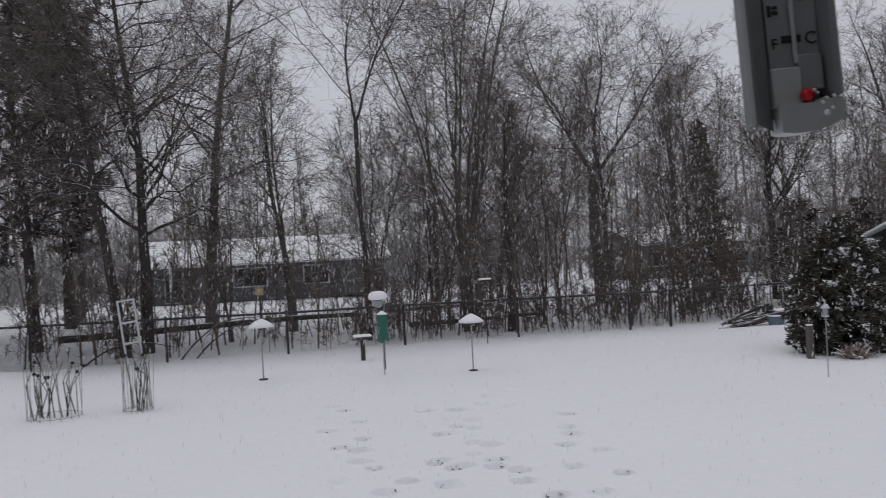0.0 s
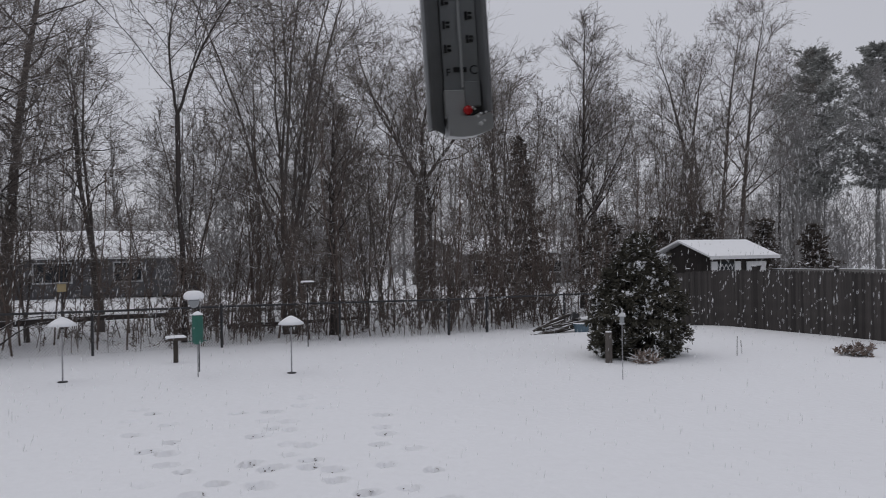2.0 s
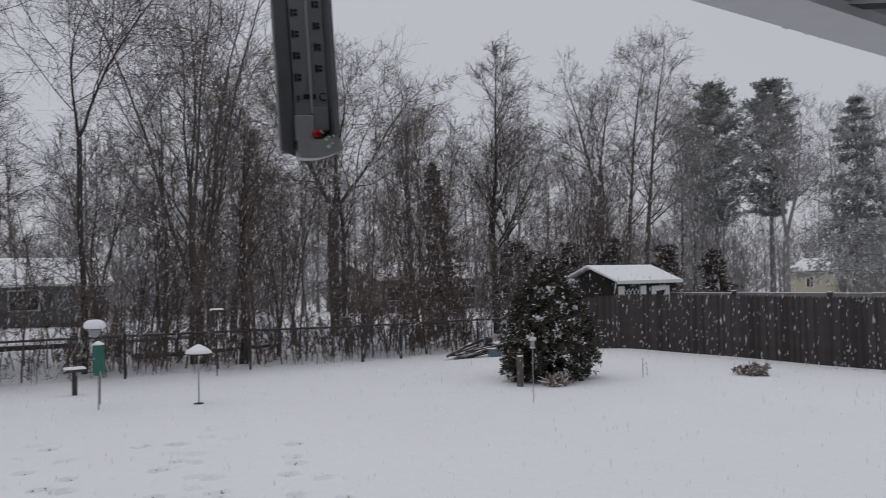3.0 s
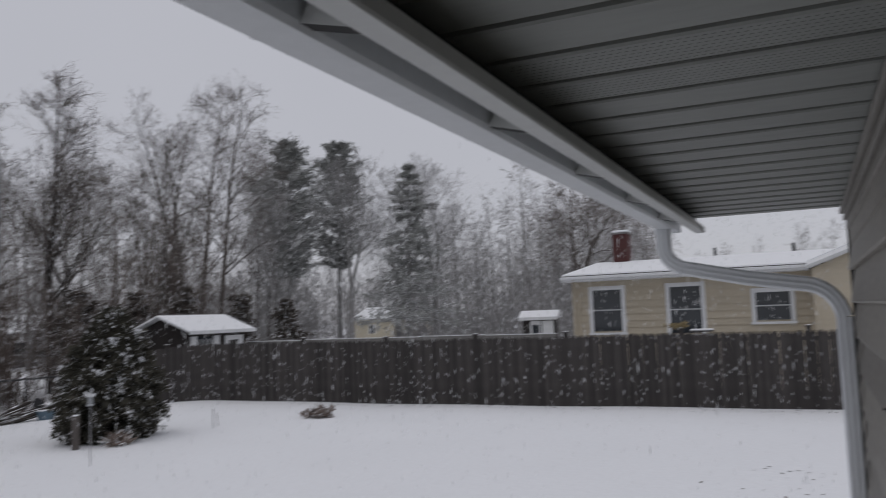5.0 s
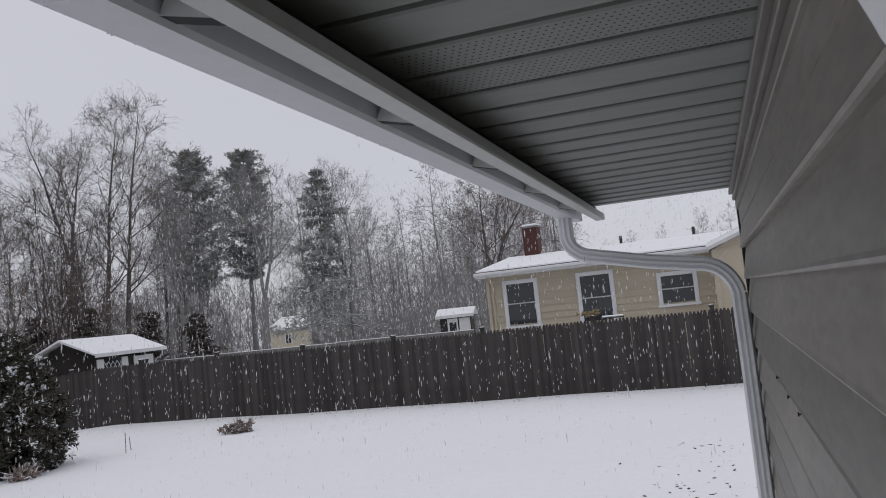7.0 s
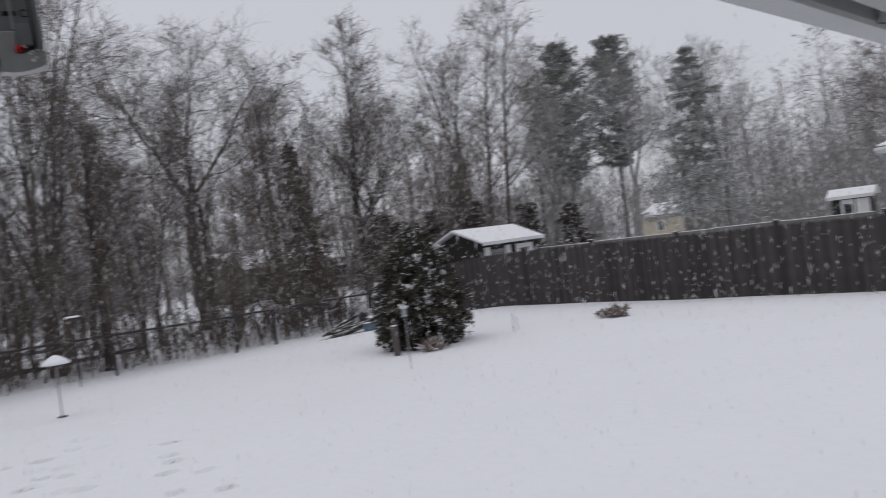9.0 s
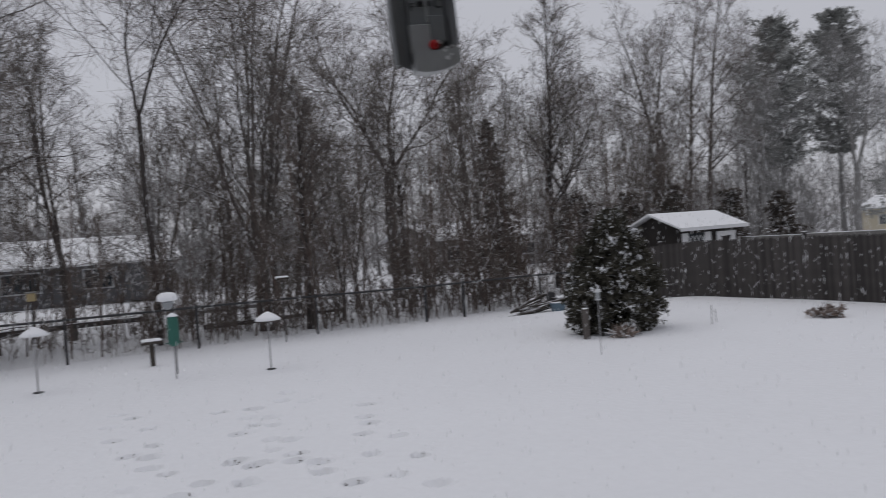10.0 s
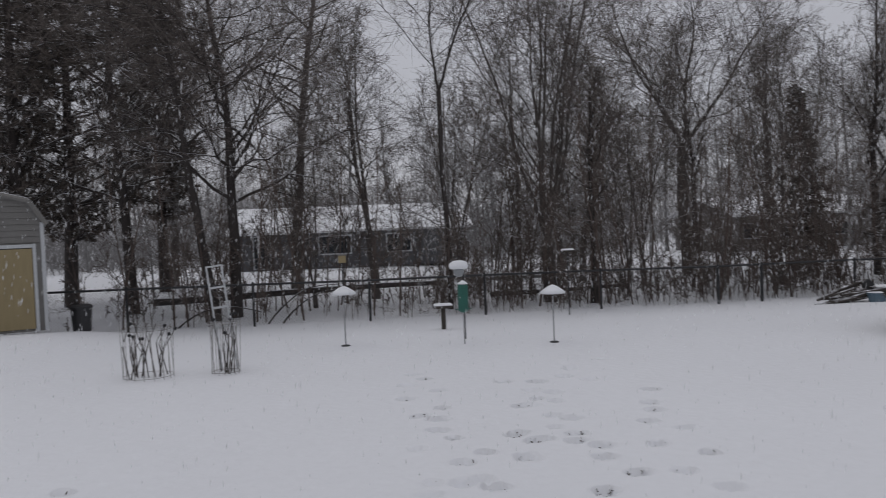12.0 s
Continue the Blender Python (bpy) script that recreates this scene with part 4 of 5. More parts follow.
TW = (8, 9, 3)
T1 = plant_tree(-2.0, 25.0, dict(seed=11, height=15, r=0.20, clear=0.22, limbs=44, angle=68, lift=0.02, spread=0.38, twigs=(9, 10, 3), lean=(0.02, 0), wander=0.13), "tall dark bare tree with snow on wide level branches", BARK_DARK)
T2 = plant_tree(-2.5, 24.2, dict(seed=12, height=15, r=0.17, clear=0.30, limbs=30, angle=60, lift=0.02, spread=0.33, twigs=TW, lean=(-0.16, 0), wander=0.12), "dark bare tree leaning over beside a taller one", BARK_DARK)
T3 = plant_tree(-0.2, 34.0, dict(seed=13, height=19, r=0.27, clear=0.28, limbs=34, angle=56, lift=0.035, spread=0.33, twigs=(9, 9, 3), lean=(-0.01, 0)), "tall bare tree with a straight grey trunk")
T4 = plant_tree(2.6, 29.0, dict(seed=14, height=10.8, r=0.18, limbs=27, angle=45, lift=0.035, spread=0.34, twigs=TW, forks=3, fork_at=0.22, fork_angle=9), "bare tree forking low into three stems")
T5 = plant_tree(4.50, 24.6, dict(seed=15, height=12.5, r=0.085, wander=0.15, limbs=24, angle=42, lift=0.035, spread=0.36, twigs=(8, 8, 3), forks=2, fork_at=0.55, fork_angle=20, lean=(0.04, 0)), "slender bare tree forking high into two limbs", BARK_DARK)
T6 = plant_tree(8.0, 25.4, dict(seed=16, height=15.0, r=0.25, limbs=70, angle=30, lift=0.045, spread=0.33, twigs=(7, 6, 3), forks=7, fork_at=0.14, fork_angle=15, wander=0.10), "broad vase-shaped bare tree of many upright stems")
T7 = plant_tree(9.15, 24.3, dict(seed=17, height=7.5, r=0.19, clear=0.4, limbs=14, angle=35, lift=0.06, spread=0.35, twigs=(8, 8, 3)), "short thick bare trunk with upright shoots", BARK_DARK)
T8 = plant_tree(17.4, 34.0, dict(seed=18, height=14.2, r=0.30, limbs=60, angle=46, lift=0.04, spread=0.36, twigs=(8, 8, 3), forks=4, fork_at=0.42, fork_angle=34, wander=0.13), "spreading bare oak with a rounded crown")
T9 = plant_tree(20.5, 30.5, dict(seed=19, height=11.5, r=0.16, limbs=30, angle=34, lift=0.06, spread=0.30, twigs=TW, forks=4, fork_at=0.10, fork_angle=10), "clump of slender upright bare stems")
T10 = plant_tree(24.0, 30.0, dict(seed=20, height=13.2, r=0.22, clear=0.28, limbs=34, angle=36, lift=0.07, spread=0.33, twigs=TW, wander=0.11), "bare tree with a dense oval crown of upright branches", BARK_DARK)
T11 = plant_tree(37.5, 36.0, dict(seed=21, height=17, r=0.26, clear=0.34, limbs=24, angle=42, lift=0.05, spread=0.30, twigs=(8, 8, 3), forks=2, fork_at=0.45, fork_angle=14), "tall bare tree with an open forked crown")
T12 = plant_tree(13.2, 29.5, dict(seed=22, height=9.5, r=0.13, limbs=24, angle=38, lift=0.06, spread=0.32, twigs=(8, 8, 3), forks=3, fork_at=0.12, fork_angle=14), "small bare tree of three thin stems")
T13 = plant_tree(17.8, 27.5, dict(seed=23, height=10.5, r=0.13, limbs=24, angle=36, lift=0.06, spread=0.32, twigs=(8, 8, 3), forks=3, fork_at=0.10, fork_angle=12), "small bare tree of three thin stems")
T14 = plant_tree(36.0, 32.5, dict(seed=24, height=16.0, r=0.22, clear=0.35, limbs=24, angle=44, lift=0.05, spread=0.31, twigs=(8, 8, 3)), "tall bare tree beyond the garden shed")
T15 = plant_tree(42.0, 25.9, dict(seed=25, height=13.5, r=0.22, limbs=24, angle=42, lift=0.05, spread=0.30, twigs=(8, 8, 3), forks=2, fork_at=0.36, fork_angle=20), "bare tree with a forked trunk beyond the wooden fence", BARK_FAR, twig=TWIG_FAR)
T16 = plant_tree(38.0, 10.6, dict(seed=26, height=9.6, r=0.28, limbs=30, angle=62, lift=0.02, spread=0.48, twigs=(8, 8, 3), forks=3, fork_at=0.35, fork_angle=34, wander=0.14), "broad bare oak behind the beige house")
for src, x, y, s, rz in ((T8, 30.5, 37.0, 0.85, 120), (T3, 10.5, 38.0, 0.62, 80), (T4, 12.0, 33.0, 0.95, 200), (T10, 12.9, 38.5, 0.9, 45), (T11, 29.0, 45.0, 0.9, 70), (T4, -5.5, 37.0, 1.2, 150), (T14, 44.0, 41.0, 1.0, 190), (T10, 22.0, 42.0, 1.0, 230), (T11, 47.0, 36.0, 1.0, 250), (T13, 27.2, 27.0, 0.85, 100), (T12, 6.3, 31.5, 1.0, 70), (T13, 0.4, 27.0, 0.7, 20), (T12, 11.0, 26.0, 0.75, 160), (T15, 47.0, 22.5, 1.0, 60), (T15, 52.0, 28.0, 1.1, 300), (T9, 31.5, 31.5, 1.0, 140), (T2, -8.5, 26.5, 1.0, 60), (T1, -5.4, 27.5, 1.05, 140), (T14, 33.0, 28.5, 0.95, 20), (T15, 42.0, 31.8, 0.9, 200), (T15, 54.0, 40.5, 1.1, 130), (T14, 50.0, 39.5, 0.9, 310)):
    copy_thing(src, pose(x, y, land(x, y) - 0.1, 0, 0, rz) @ Matrix.Scale(s, 4))


def needles(points, dirs, rng, n, length, width, droop=0.0):
    """Tufts of thin three-cornered needle sprays."""
    P = np.repeat(points, n, 0)
    D = np.repeat(dirs, n, 0) * 0.55 + rng.normal(0, 0.55, (len(P), 3))
    D[:, 2] -= droop
    D /= np.linalg.norm(D, axis=1)[:, None]
    S = np.cross(D, rng.normal(0, 1, D.shape))
    S /= np.linalg.norm(S, axis=1)[:, None] + 1e-9
    L = length * rng.uniform(0.6, 1.2, (len(P), 1))
    W = width * rng.uniform(0.6, 1.3, (len(P), 1))
    a = P + rng.normal(0, length * 0.12, P.shape)
    V = np.stack([a - S * W * 0.35, a + S * W * 0.35, a + D * L * 0.6 + S * W * 0.5, a + D * L, a + D * L * 0.6 - S * W * 0.5], 1)
    return V.reshape(-1, 3)


def leaf_mesh(V, name, mat):
    me = bpy.data.meshes.new(name)
    n = len(V)
    me.vertices.add(n)
    me.vertices.foreach_set("co", V.ravel())
    me.loops.add(n)
    me.loops.foreach_set("vertex_index", np.arange(n, dtype=np.int32))
    me.polygons.add(n // 5)
    me.polygons.foreach_set("loop_start", np.arange(0, n, 5, dtype=np.int32))
    me.update(calc_edges=True)
    me.materials.append(mat)
    return me


def conifer(seed, height, r, x, y, label, mat, first=0.15, wide=0.2, shape="spruce", whorls=26, per=6, tuft=0.28, tufts=7, dense=5, bark=None):
    rng = np.random.default_rng(seed)
    P, D, R = limb(rng, np.zeros(3), np.array([0, 0, 1.0]), height, r, 0.02, 14, 0.015, 0.02)
    lines, pts, dirs = [(P, R, 7)], [], []
    for k in range(whorls):
        f = first + (0.99 - first) * (k + 0.5) / whorls
        i = min(13, int(f * 14))
        p = P[i] + (P[i + 1] - P[i]) * (f * 14 - i)
        g = (f - first) / (1 - first)
        reach = rng.uniform(0.55, 1.25) * height * wide * ((1 - g) ** 0.8 + 0.06 if shape == "spruce" else max(0.12, math.sin(math.pi * min(1, 0.12 + 0.86 * g)) ** 0.7)) * rng.uniform(0.75, 1.15)
        for a in range(per):
            az = rng.uniform(0, 2 * math.pi)
            d = np.array([math.cos(az), math.sin(az), -0.15 if shape == "spruce" else 0.25])
            L = reach * rng.uniform(0.6, 1.15)
            P1, D1, R1 = limb(rng, p, d, L, 0.05 * (1 - g) + 0.012, 0.008, 6, 0.08, 0.02 if shape == "spruce" else 0.06)
            lines.append((P1, R1, 4))
            for j in range(tufts):
                q = rng.uniform(0.25, 1.0) * 5.99
                jj = int(q)
                pts.append(P1[jj] + (P1[jj + 1] - P1[jj]) * (q - jj) + rng.normal(0, 0.10 * L, 3) * np.array([1, 1, 0.35]))
                dirs.append(D1[jj])
    t = thing("spruce_tree" if shape == "spruce" else "pine_tree", x, y, land(x, y) - 0.1, label, "tree", "evergreen trees")
    obj("trunk", tubes(lines, "trunk", bark or BARK), None, t)
    obj("crown", leaf_mesh(needles(np.array(pts), np.array(dirs), rng, dense, tuft, tuft * 0.22, 0.15), "crown", mat), None, t)
    return t


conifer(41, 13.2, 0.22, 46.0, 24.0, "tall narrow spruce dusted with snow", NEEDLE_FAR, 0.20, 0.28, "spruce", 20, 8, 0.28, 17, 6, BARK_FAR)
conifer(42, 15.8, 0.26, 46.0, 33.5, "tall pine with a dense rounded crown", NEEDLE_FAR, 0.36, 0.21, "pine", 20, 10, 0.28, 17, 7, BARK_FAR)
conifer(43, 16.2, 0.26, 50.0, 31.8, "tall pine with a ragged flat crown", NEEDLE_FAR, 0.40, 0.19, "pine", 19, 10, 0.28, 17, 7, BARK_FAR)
conifer(44, 17.5, 0.28, -8.2, 31.0, "big dark pine with drooping browned needles", NEEDLE, 0.12, 0.24, "pine", 24, 8, 0.24, 13, 11, BARK_DARK)
conifer(45, 16.0, 0.26, -5.6, 35.0, "dark pine with a thick ragged crown", NEEDLE, 0.18, 0.20, "pine", 22, 8, 0.24, 13, 11, BARK_DARK)
conifer(46, 15.5, 0.30, -8.6, 27.0, "dark pine with snow on its lower branches", NEEDLE, 0.18, 0.21, "pine", 22, 8, 0.22, 13, 11, BARK_DARK)
conifer(47, 8.6, 0.16, 22.5, 32.5, "dark young cedar among bare trees", NEEDLE, 0.06, 0.16, "spruce", 24, 7, 0.24, 9, 9, BARK_DARK)
for k, (x, y, s) in enumerate(((24.2, 25.2, 4.3), (25.8, 23.9, 4.5), (27.4, 22.6, 4.2), (28.8, 21.2, 3.9), (22.6, 26.6, 4.4))):
    conifer(50 + k, s, 0.09, x, y, "snow-dusted low evergreen behind the garden shed", NEEDLE, 0.03, 0.50, "spruce", 12, 8, 0.20, 12, 9, BARK_DARK)


def arborvitae(x, y):
    """Boughs that curve out and up from several stems, hung with sprays; snow lies on the upper side of the outer ones."""
    rng = np.random.default_rng(60)
    t = thing("arborvitae_shrub", x, y, land(x, y), "dark evergreen arborvitae shrub laden with clumps of snow", "shrub")
    lines, pts, dirs, caps = [], [], [], []
    H = 2.62
    for k in range(7):
        a = rng.uniform(0, 2 * math.pi)
        P, D, R = limb(rng, np.array([0.2 * math.cos(a), 0.2 * math.sin(a), -0.05]), np.array([0.18 * math.cos(a), 0.18 * math.sin(a), 1.0]), rng.uniform(1.5, 2.3), 0.045, 0.01, 8, 0.05, 0.03)
        lines.append((P, R, 5))
    for k in range(430):
        g = rng.uniform(0.0, 1.0) ** 0.9
        a = rng.uniform(0, 2 * math.pi)
        side = 1 + 0.14 * math.sin(2 * a + 5 * g) + 0.13 * math.sin(5 * a - 7 * g) + rng.uniform(-0.10, 0.12)
        reach = 1.02 * side * (0.86 + 0.55 * g if g < 0.25 else (1 - ((g - 0.25) / 0.80) ** 1.35))
        reach = max(0.10, reach)
        out = np.array([math.cos(a), math.sin(a), 0.0])
        start = np.array([0, 0, H * g * 0.86]) + out * reach * 0.25
        end = np.array([0.10 * g, 0, H * g + 0.02]) + out * reach
        sag = rng.uniform(0.02, 0.16)
        f = np.linspace(0, 1, 7)[:, None]
        P = start + (end - start) * f + np.array([0, 0, 1.0]) * sag * (4 * f * (1 - f) * 0.6 - f * f * 0.5)
        lines.append((P, np.linspace(0.012, 0.004, 7), 3))
        snowy = rng.uniform(0, 1) < 0.36 + 0.32 * math.sin(3 * a + 4 * g)
        for m in range(16):
            q = rng.uniform(0.35, 1.0) * 5.99
            i = int(q)
            p = P[i] + (P[i + 1] - P[i]) * (q - i) + rng.normal(0, 0.045, 3)
            p[2] = max(p[2], 0.02)
            pts.append(p)
            dirs.append(out * 0.6 + np.array([0, 0, rng.uniform(-0.35, 0.75)]))
        if snowy:
            for m in range(int(rng.integers(5, 15))):
                q = rng.uniform(0.62, 1.0) * 5.99
                i = int(q)
                caps.append(P[i] + (P[i + 1] - P[i]) * (q - i) + out * 0.04 + rng.normal(0, 0.035, 3) + np.array([0, 0, 0.06]))
    obj("trunk", tubes(lines, "trunk", BARK_DARK), None, t)
    obj("sprays", leaf_mesh(needles(np.array(pts), np.array(dirs), rng, 9, 0.13, 0.034, 0.05), "sprays", CEDAR), None, t)
    V = needles(np.array(caps), np.tile([0.0, 0.0, -0.1], (len(caps), 1)), rng, 7, 0.046, 0.026, 0.12)
    obj("snow_clumps", leaf_mesh(V, "snow_clumps", SNOWCAP), None, t, "clumps of snow on the sprays")
    s = thing("dry_weed", x - 0.70, y - 0.95, land(x - 0.70, y - 0.95), "small tuft of dry reddish weeds before the shrub", "weed")
    P = rng.normal(0, 0.10, (40, 3)) * np.array([1, 1, 0.2]) + np.array([0, 0, 0.05])
    obj("leaves", leaf_mesh(needles(P, np.tile([0, 0, 0.8], (40, 1)), rng, 5, 0.24, 0.03), "leaves", LEAF), None, s)


arborvitae(11.90, 13.3)


# ---- brush, far woods ----
def brush(name, spots, seed, mat, label, hlo, hhi, twigs, fine=0.006, r=0.02, limbs=8):
    rng = np.random.default_rng(seed)
    lines, tw = [], []
    for x, y in spots:
        h = rng.uniform(hlo, hhi)
        tr, cr, tv = bare_tree(int(rng.integers(1 << 30)), h, rng.uniform(0.6, 1.5) * r, clear=0.10, limbs=limbs, angle=36, lift=0.06, spread=0.36, twigs=twigs, lean=(rng.uniform(-0.22, 0.22), rng.uniform(-0.1, 0.1)), fine=fine, wander=0.13)
        o = np.array([x, y, land(x, y) - 0.05])
        lines += [(P + o, R, 4) for P, R, n in tr] + [(P + o, R, 3) for P, R, n in cr]
        tw.append(tv + o)
    tagged(obj(name, tubes(lines, name, mat)), label, "brush", kind="stuff")
    tagged(obj(name + "_twigs", twig_mesh(np.concatenate(tw), name, TWIG_FAR if mat is BARK_FAR else TWIG)), "fine bare twigs of the " + label.split(" of ")[-1], "twigs", kind="stuff")


rng = random.Random(77)
for k in range(2):
    brush("brush_thicket", [(rng.uniform(-5, 21), rng.uniform(23.0, 28.5)) for _ in range(60)], 100 + k, BRUSH, "thicket of thin bare saplings behind the wire fence", 2.0, 7.0, (3, 8, 3), r=0.024)
brush("brush_undergrowth", [(rng.uniform(-8, 6), rng.uniform(22.7, 25.0)) for _ in range(26)] + [(rng.uniform(5, 19), rng.uniform(23.0, 27.5)) for _ in range(80)], 108, BRUSH, "tangle of low bare brambles along the wire fence", 0.8, 2.6, (3, 6, 3), 0.006, r=0.010, limbs=7)
brush("brush_low", [(rng.uniform(-8, 4.5), rng.uniform(22.75, 27)) for _ in range(60)] + [(rng.uniform(4, 19), rng.uniform(22.7, 26.5)) for _ in range(230)], 111, BRUSH, "tangle of low weeds and brambles behind the wire fence", 0.35, 1.5, (2, 5, 3), 0.006, r=0.008, limbs=6)
brush("brush_right", [(rng.uniform(20, 31), rng.uniform(24.0, 33)) for _ in range(36)], 109, BRUSH, "thicket of thin bare saplings beyond the wooden fence", 2.5, 8.0, (3, 8, 3), r=0.022)
def clear_of_houses(spots):
    return [(x, y) for x, y in spots if not (24 < math.degrees(math.atan2(x, y)) < 37 or -6 < math.degrees(math.atan2(x, y)) < 9)]


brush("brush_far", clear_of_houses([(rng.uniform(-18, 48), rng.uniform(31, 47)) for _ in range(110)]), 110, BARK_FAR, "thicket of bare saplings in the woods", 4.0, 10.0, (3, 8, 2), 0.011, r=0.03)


def far_woods():
    rng = np.random.default_rng(9)
    kinds = [bare_tree(200 + k, 15.0, 0.18, clear=0.25, limbs=18, angle=42, lift=0.06, spread=0.30, twigs=(5, 5, 2), fine=0.016) for k in range(4)]
    for b, (az0, az1, r0, r1, n) in enumerate(((-26, 20, 50, 95, 52), (20, 60, 56, 100, 52), (60, 80, 62, 110, 80), (80, 100, 75, 130, 22))):
        lines, tw = [], []
        for _ in range(n):
            a, d = radians(rng.uniform(az0, az1)), rng.uniform(r0, r1)
            if 56 < math.degrees(a) < 61.5 and d < 92:
                d = 96 + rng.uniform(0, 20)
            x, y = d * math.sin(a), d * math.cos(a)
            s = rng.uniform(0.65, 1.05) * (0.72 if az0 == 80 else 1.0)
            q = rng.uniform(0, 6.28)
            M = np.array([[math.cos(q), -math.sin(q), 0], [math.sin(q), math.cos(q), 0], [0, 0, 1]]) * s
            o = np.array([x, y, land(x, y) - 0.1])
            tr, cr, tv = kinds[int(rng.integers(4))]
            lines += [(P @ M.T + o, R * s, 4) for P, R, _n in tr]
            lines += [(P @ M.T + o, R * s, 3) for P, R, _n in cr if len(P) > 6]
            tw.append(tv @ M.T + o)
        tagged(obj("far_woods", tubes(lines, "far_woods", BARK_FAR)), "distant bare woods with snow haze put into their pale colour", "woods", kind="stuff")
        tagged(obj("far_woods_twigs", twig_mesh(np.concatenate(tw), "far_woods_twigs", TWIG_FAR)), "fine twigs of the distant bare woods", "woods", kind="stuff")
    # dense undergrowth and stems that close the view between the farther trees
    for r0, r1, n, top in ((56, 72, 44000, 5.5), (85, 130, 52000, 9.5)):
        az, d = np.radians(rng.uniform(-30, 102, n)), rng.uniform(r0, r1, n)
        z = top * rng.uniform(0, 1, n) ** 1.5 * (0.75 + 0.35 * np.sin(az * 23 + d * 0.1) * np.sin(az * 9)) * np.where(az > radians(80), 0.55, 1.0)
        P = np.stack([d * np.sin(az), d * np.cos(az), z - 0.2], 1)
        D = np.stack([rng.normal(0, 0.45, n), rng.normal(0, 0.45, n), np.ones(n)], 1)
        D /= np.linalg.norm(D, axis=1)[:, None]
        L = rng.uniform(0.6, 2.4, (n, 1))
        w = (0.00035 * d)[:, None] * rng.uniform(0.6, 1.4, (n, 1))
        keep = ~(((az > radians(56)) & (az < radians(61.5)) & (d < 92)) | ((az > radians(24)) & (az < radians(38)) & (d < 68)))
        P, D, L, w = P[keep], D[keep], L[keep], w[keep]
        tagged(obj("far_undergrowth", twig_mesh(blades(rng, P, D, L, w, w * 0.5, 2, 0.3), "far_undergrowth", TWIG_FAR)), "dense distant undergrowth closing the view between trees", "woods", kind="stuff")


far_woods()


# ---- fences ----
def chain_fence():
    Y = 22.5
    f = thing("wire_fence", 0, Y, 0, "black chain-link fence with steel posts along the yard's end", "fence")
    posts = [-11.2, -7.9, -4.6, -1.35, 1.8, 5.1, 8.6, 12.35, 13.8, 17.0, 19.1]
    top = {x: land(x, Y) + 1.14 for x in posts}
    for x in posts:
        bm = rods(((x, 0, land(x, Y) - 0.1), (x, 0, top[x] + 0.03), 0.048 if x in (12.35, 13.8) else 0.036), n=10)
        p = part("post", bm, BLACKPIPE, f)
        bm = bmesh.new()
        lathe(bm, [(0.038, 0), (0.036, 0.02), (0.012, 0.045)], 10, (x, 0, top[x] + 0.03))
        part("post_cap", bm, BLACKPIPE, p)
    for a, b in zip(posts, posts[1:]):
        part("top_rail", rods(((a, 0, top[a]), (b, 0, top[b]), 0.030), n=8), BLACKPIPE, f)
        bm = bmesh.new()
        s = 0.085
        n = int((b - a) / s)
        H = 1.08
        for k in range(-int(H / s), n):
            for sign in (1, -1):
                u0, u1 = k * s, k * s + H
                z0, z1 = 0.0, H
                if u0 < 0:
                    z0, u0 = -u0, 0.0
                if u1 > b - a:
                    z1, u1 = H - (u1 - (b - a)), b - a
                if z1 <= z0:
                    continue
                if sign < 0:
                    u0, u1 = (b - a) - u0, (b - a) - u1
                q = []
                for u, z in ((u0, z0), (u1, z1)):
                    base = top[a] + (top[b] - top[a]) * u / (b - a) - 1.1
                    q += [(a + u - 0.0022, 0.004 * sign, base + z), (a + u + 0.0022, 0.004 * sign, base + z)]
                v = [bm.verts.new(p) for p in (q[0], q[1], q[3], q[2])]
                bm.faces.new(v)
        part("wire_mesh", bm, BLACKPIPE, f)


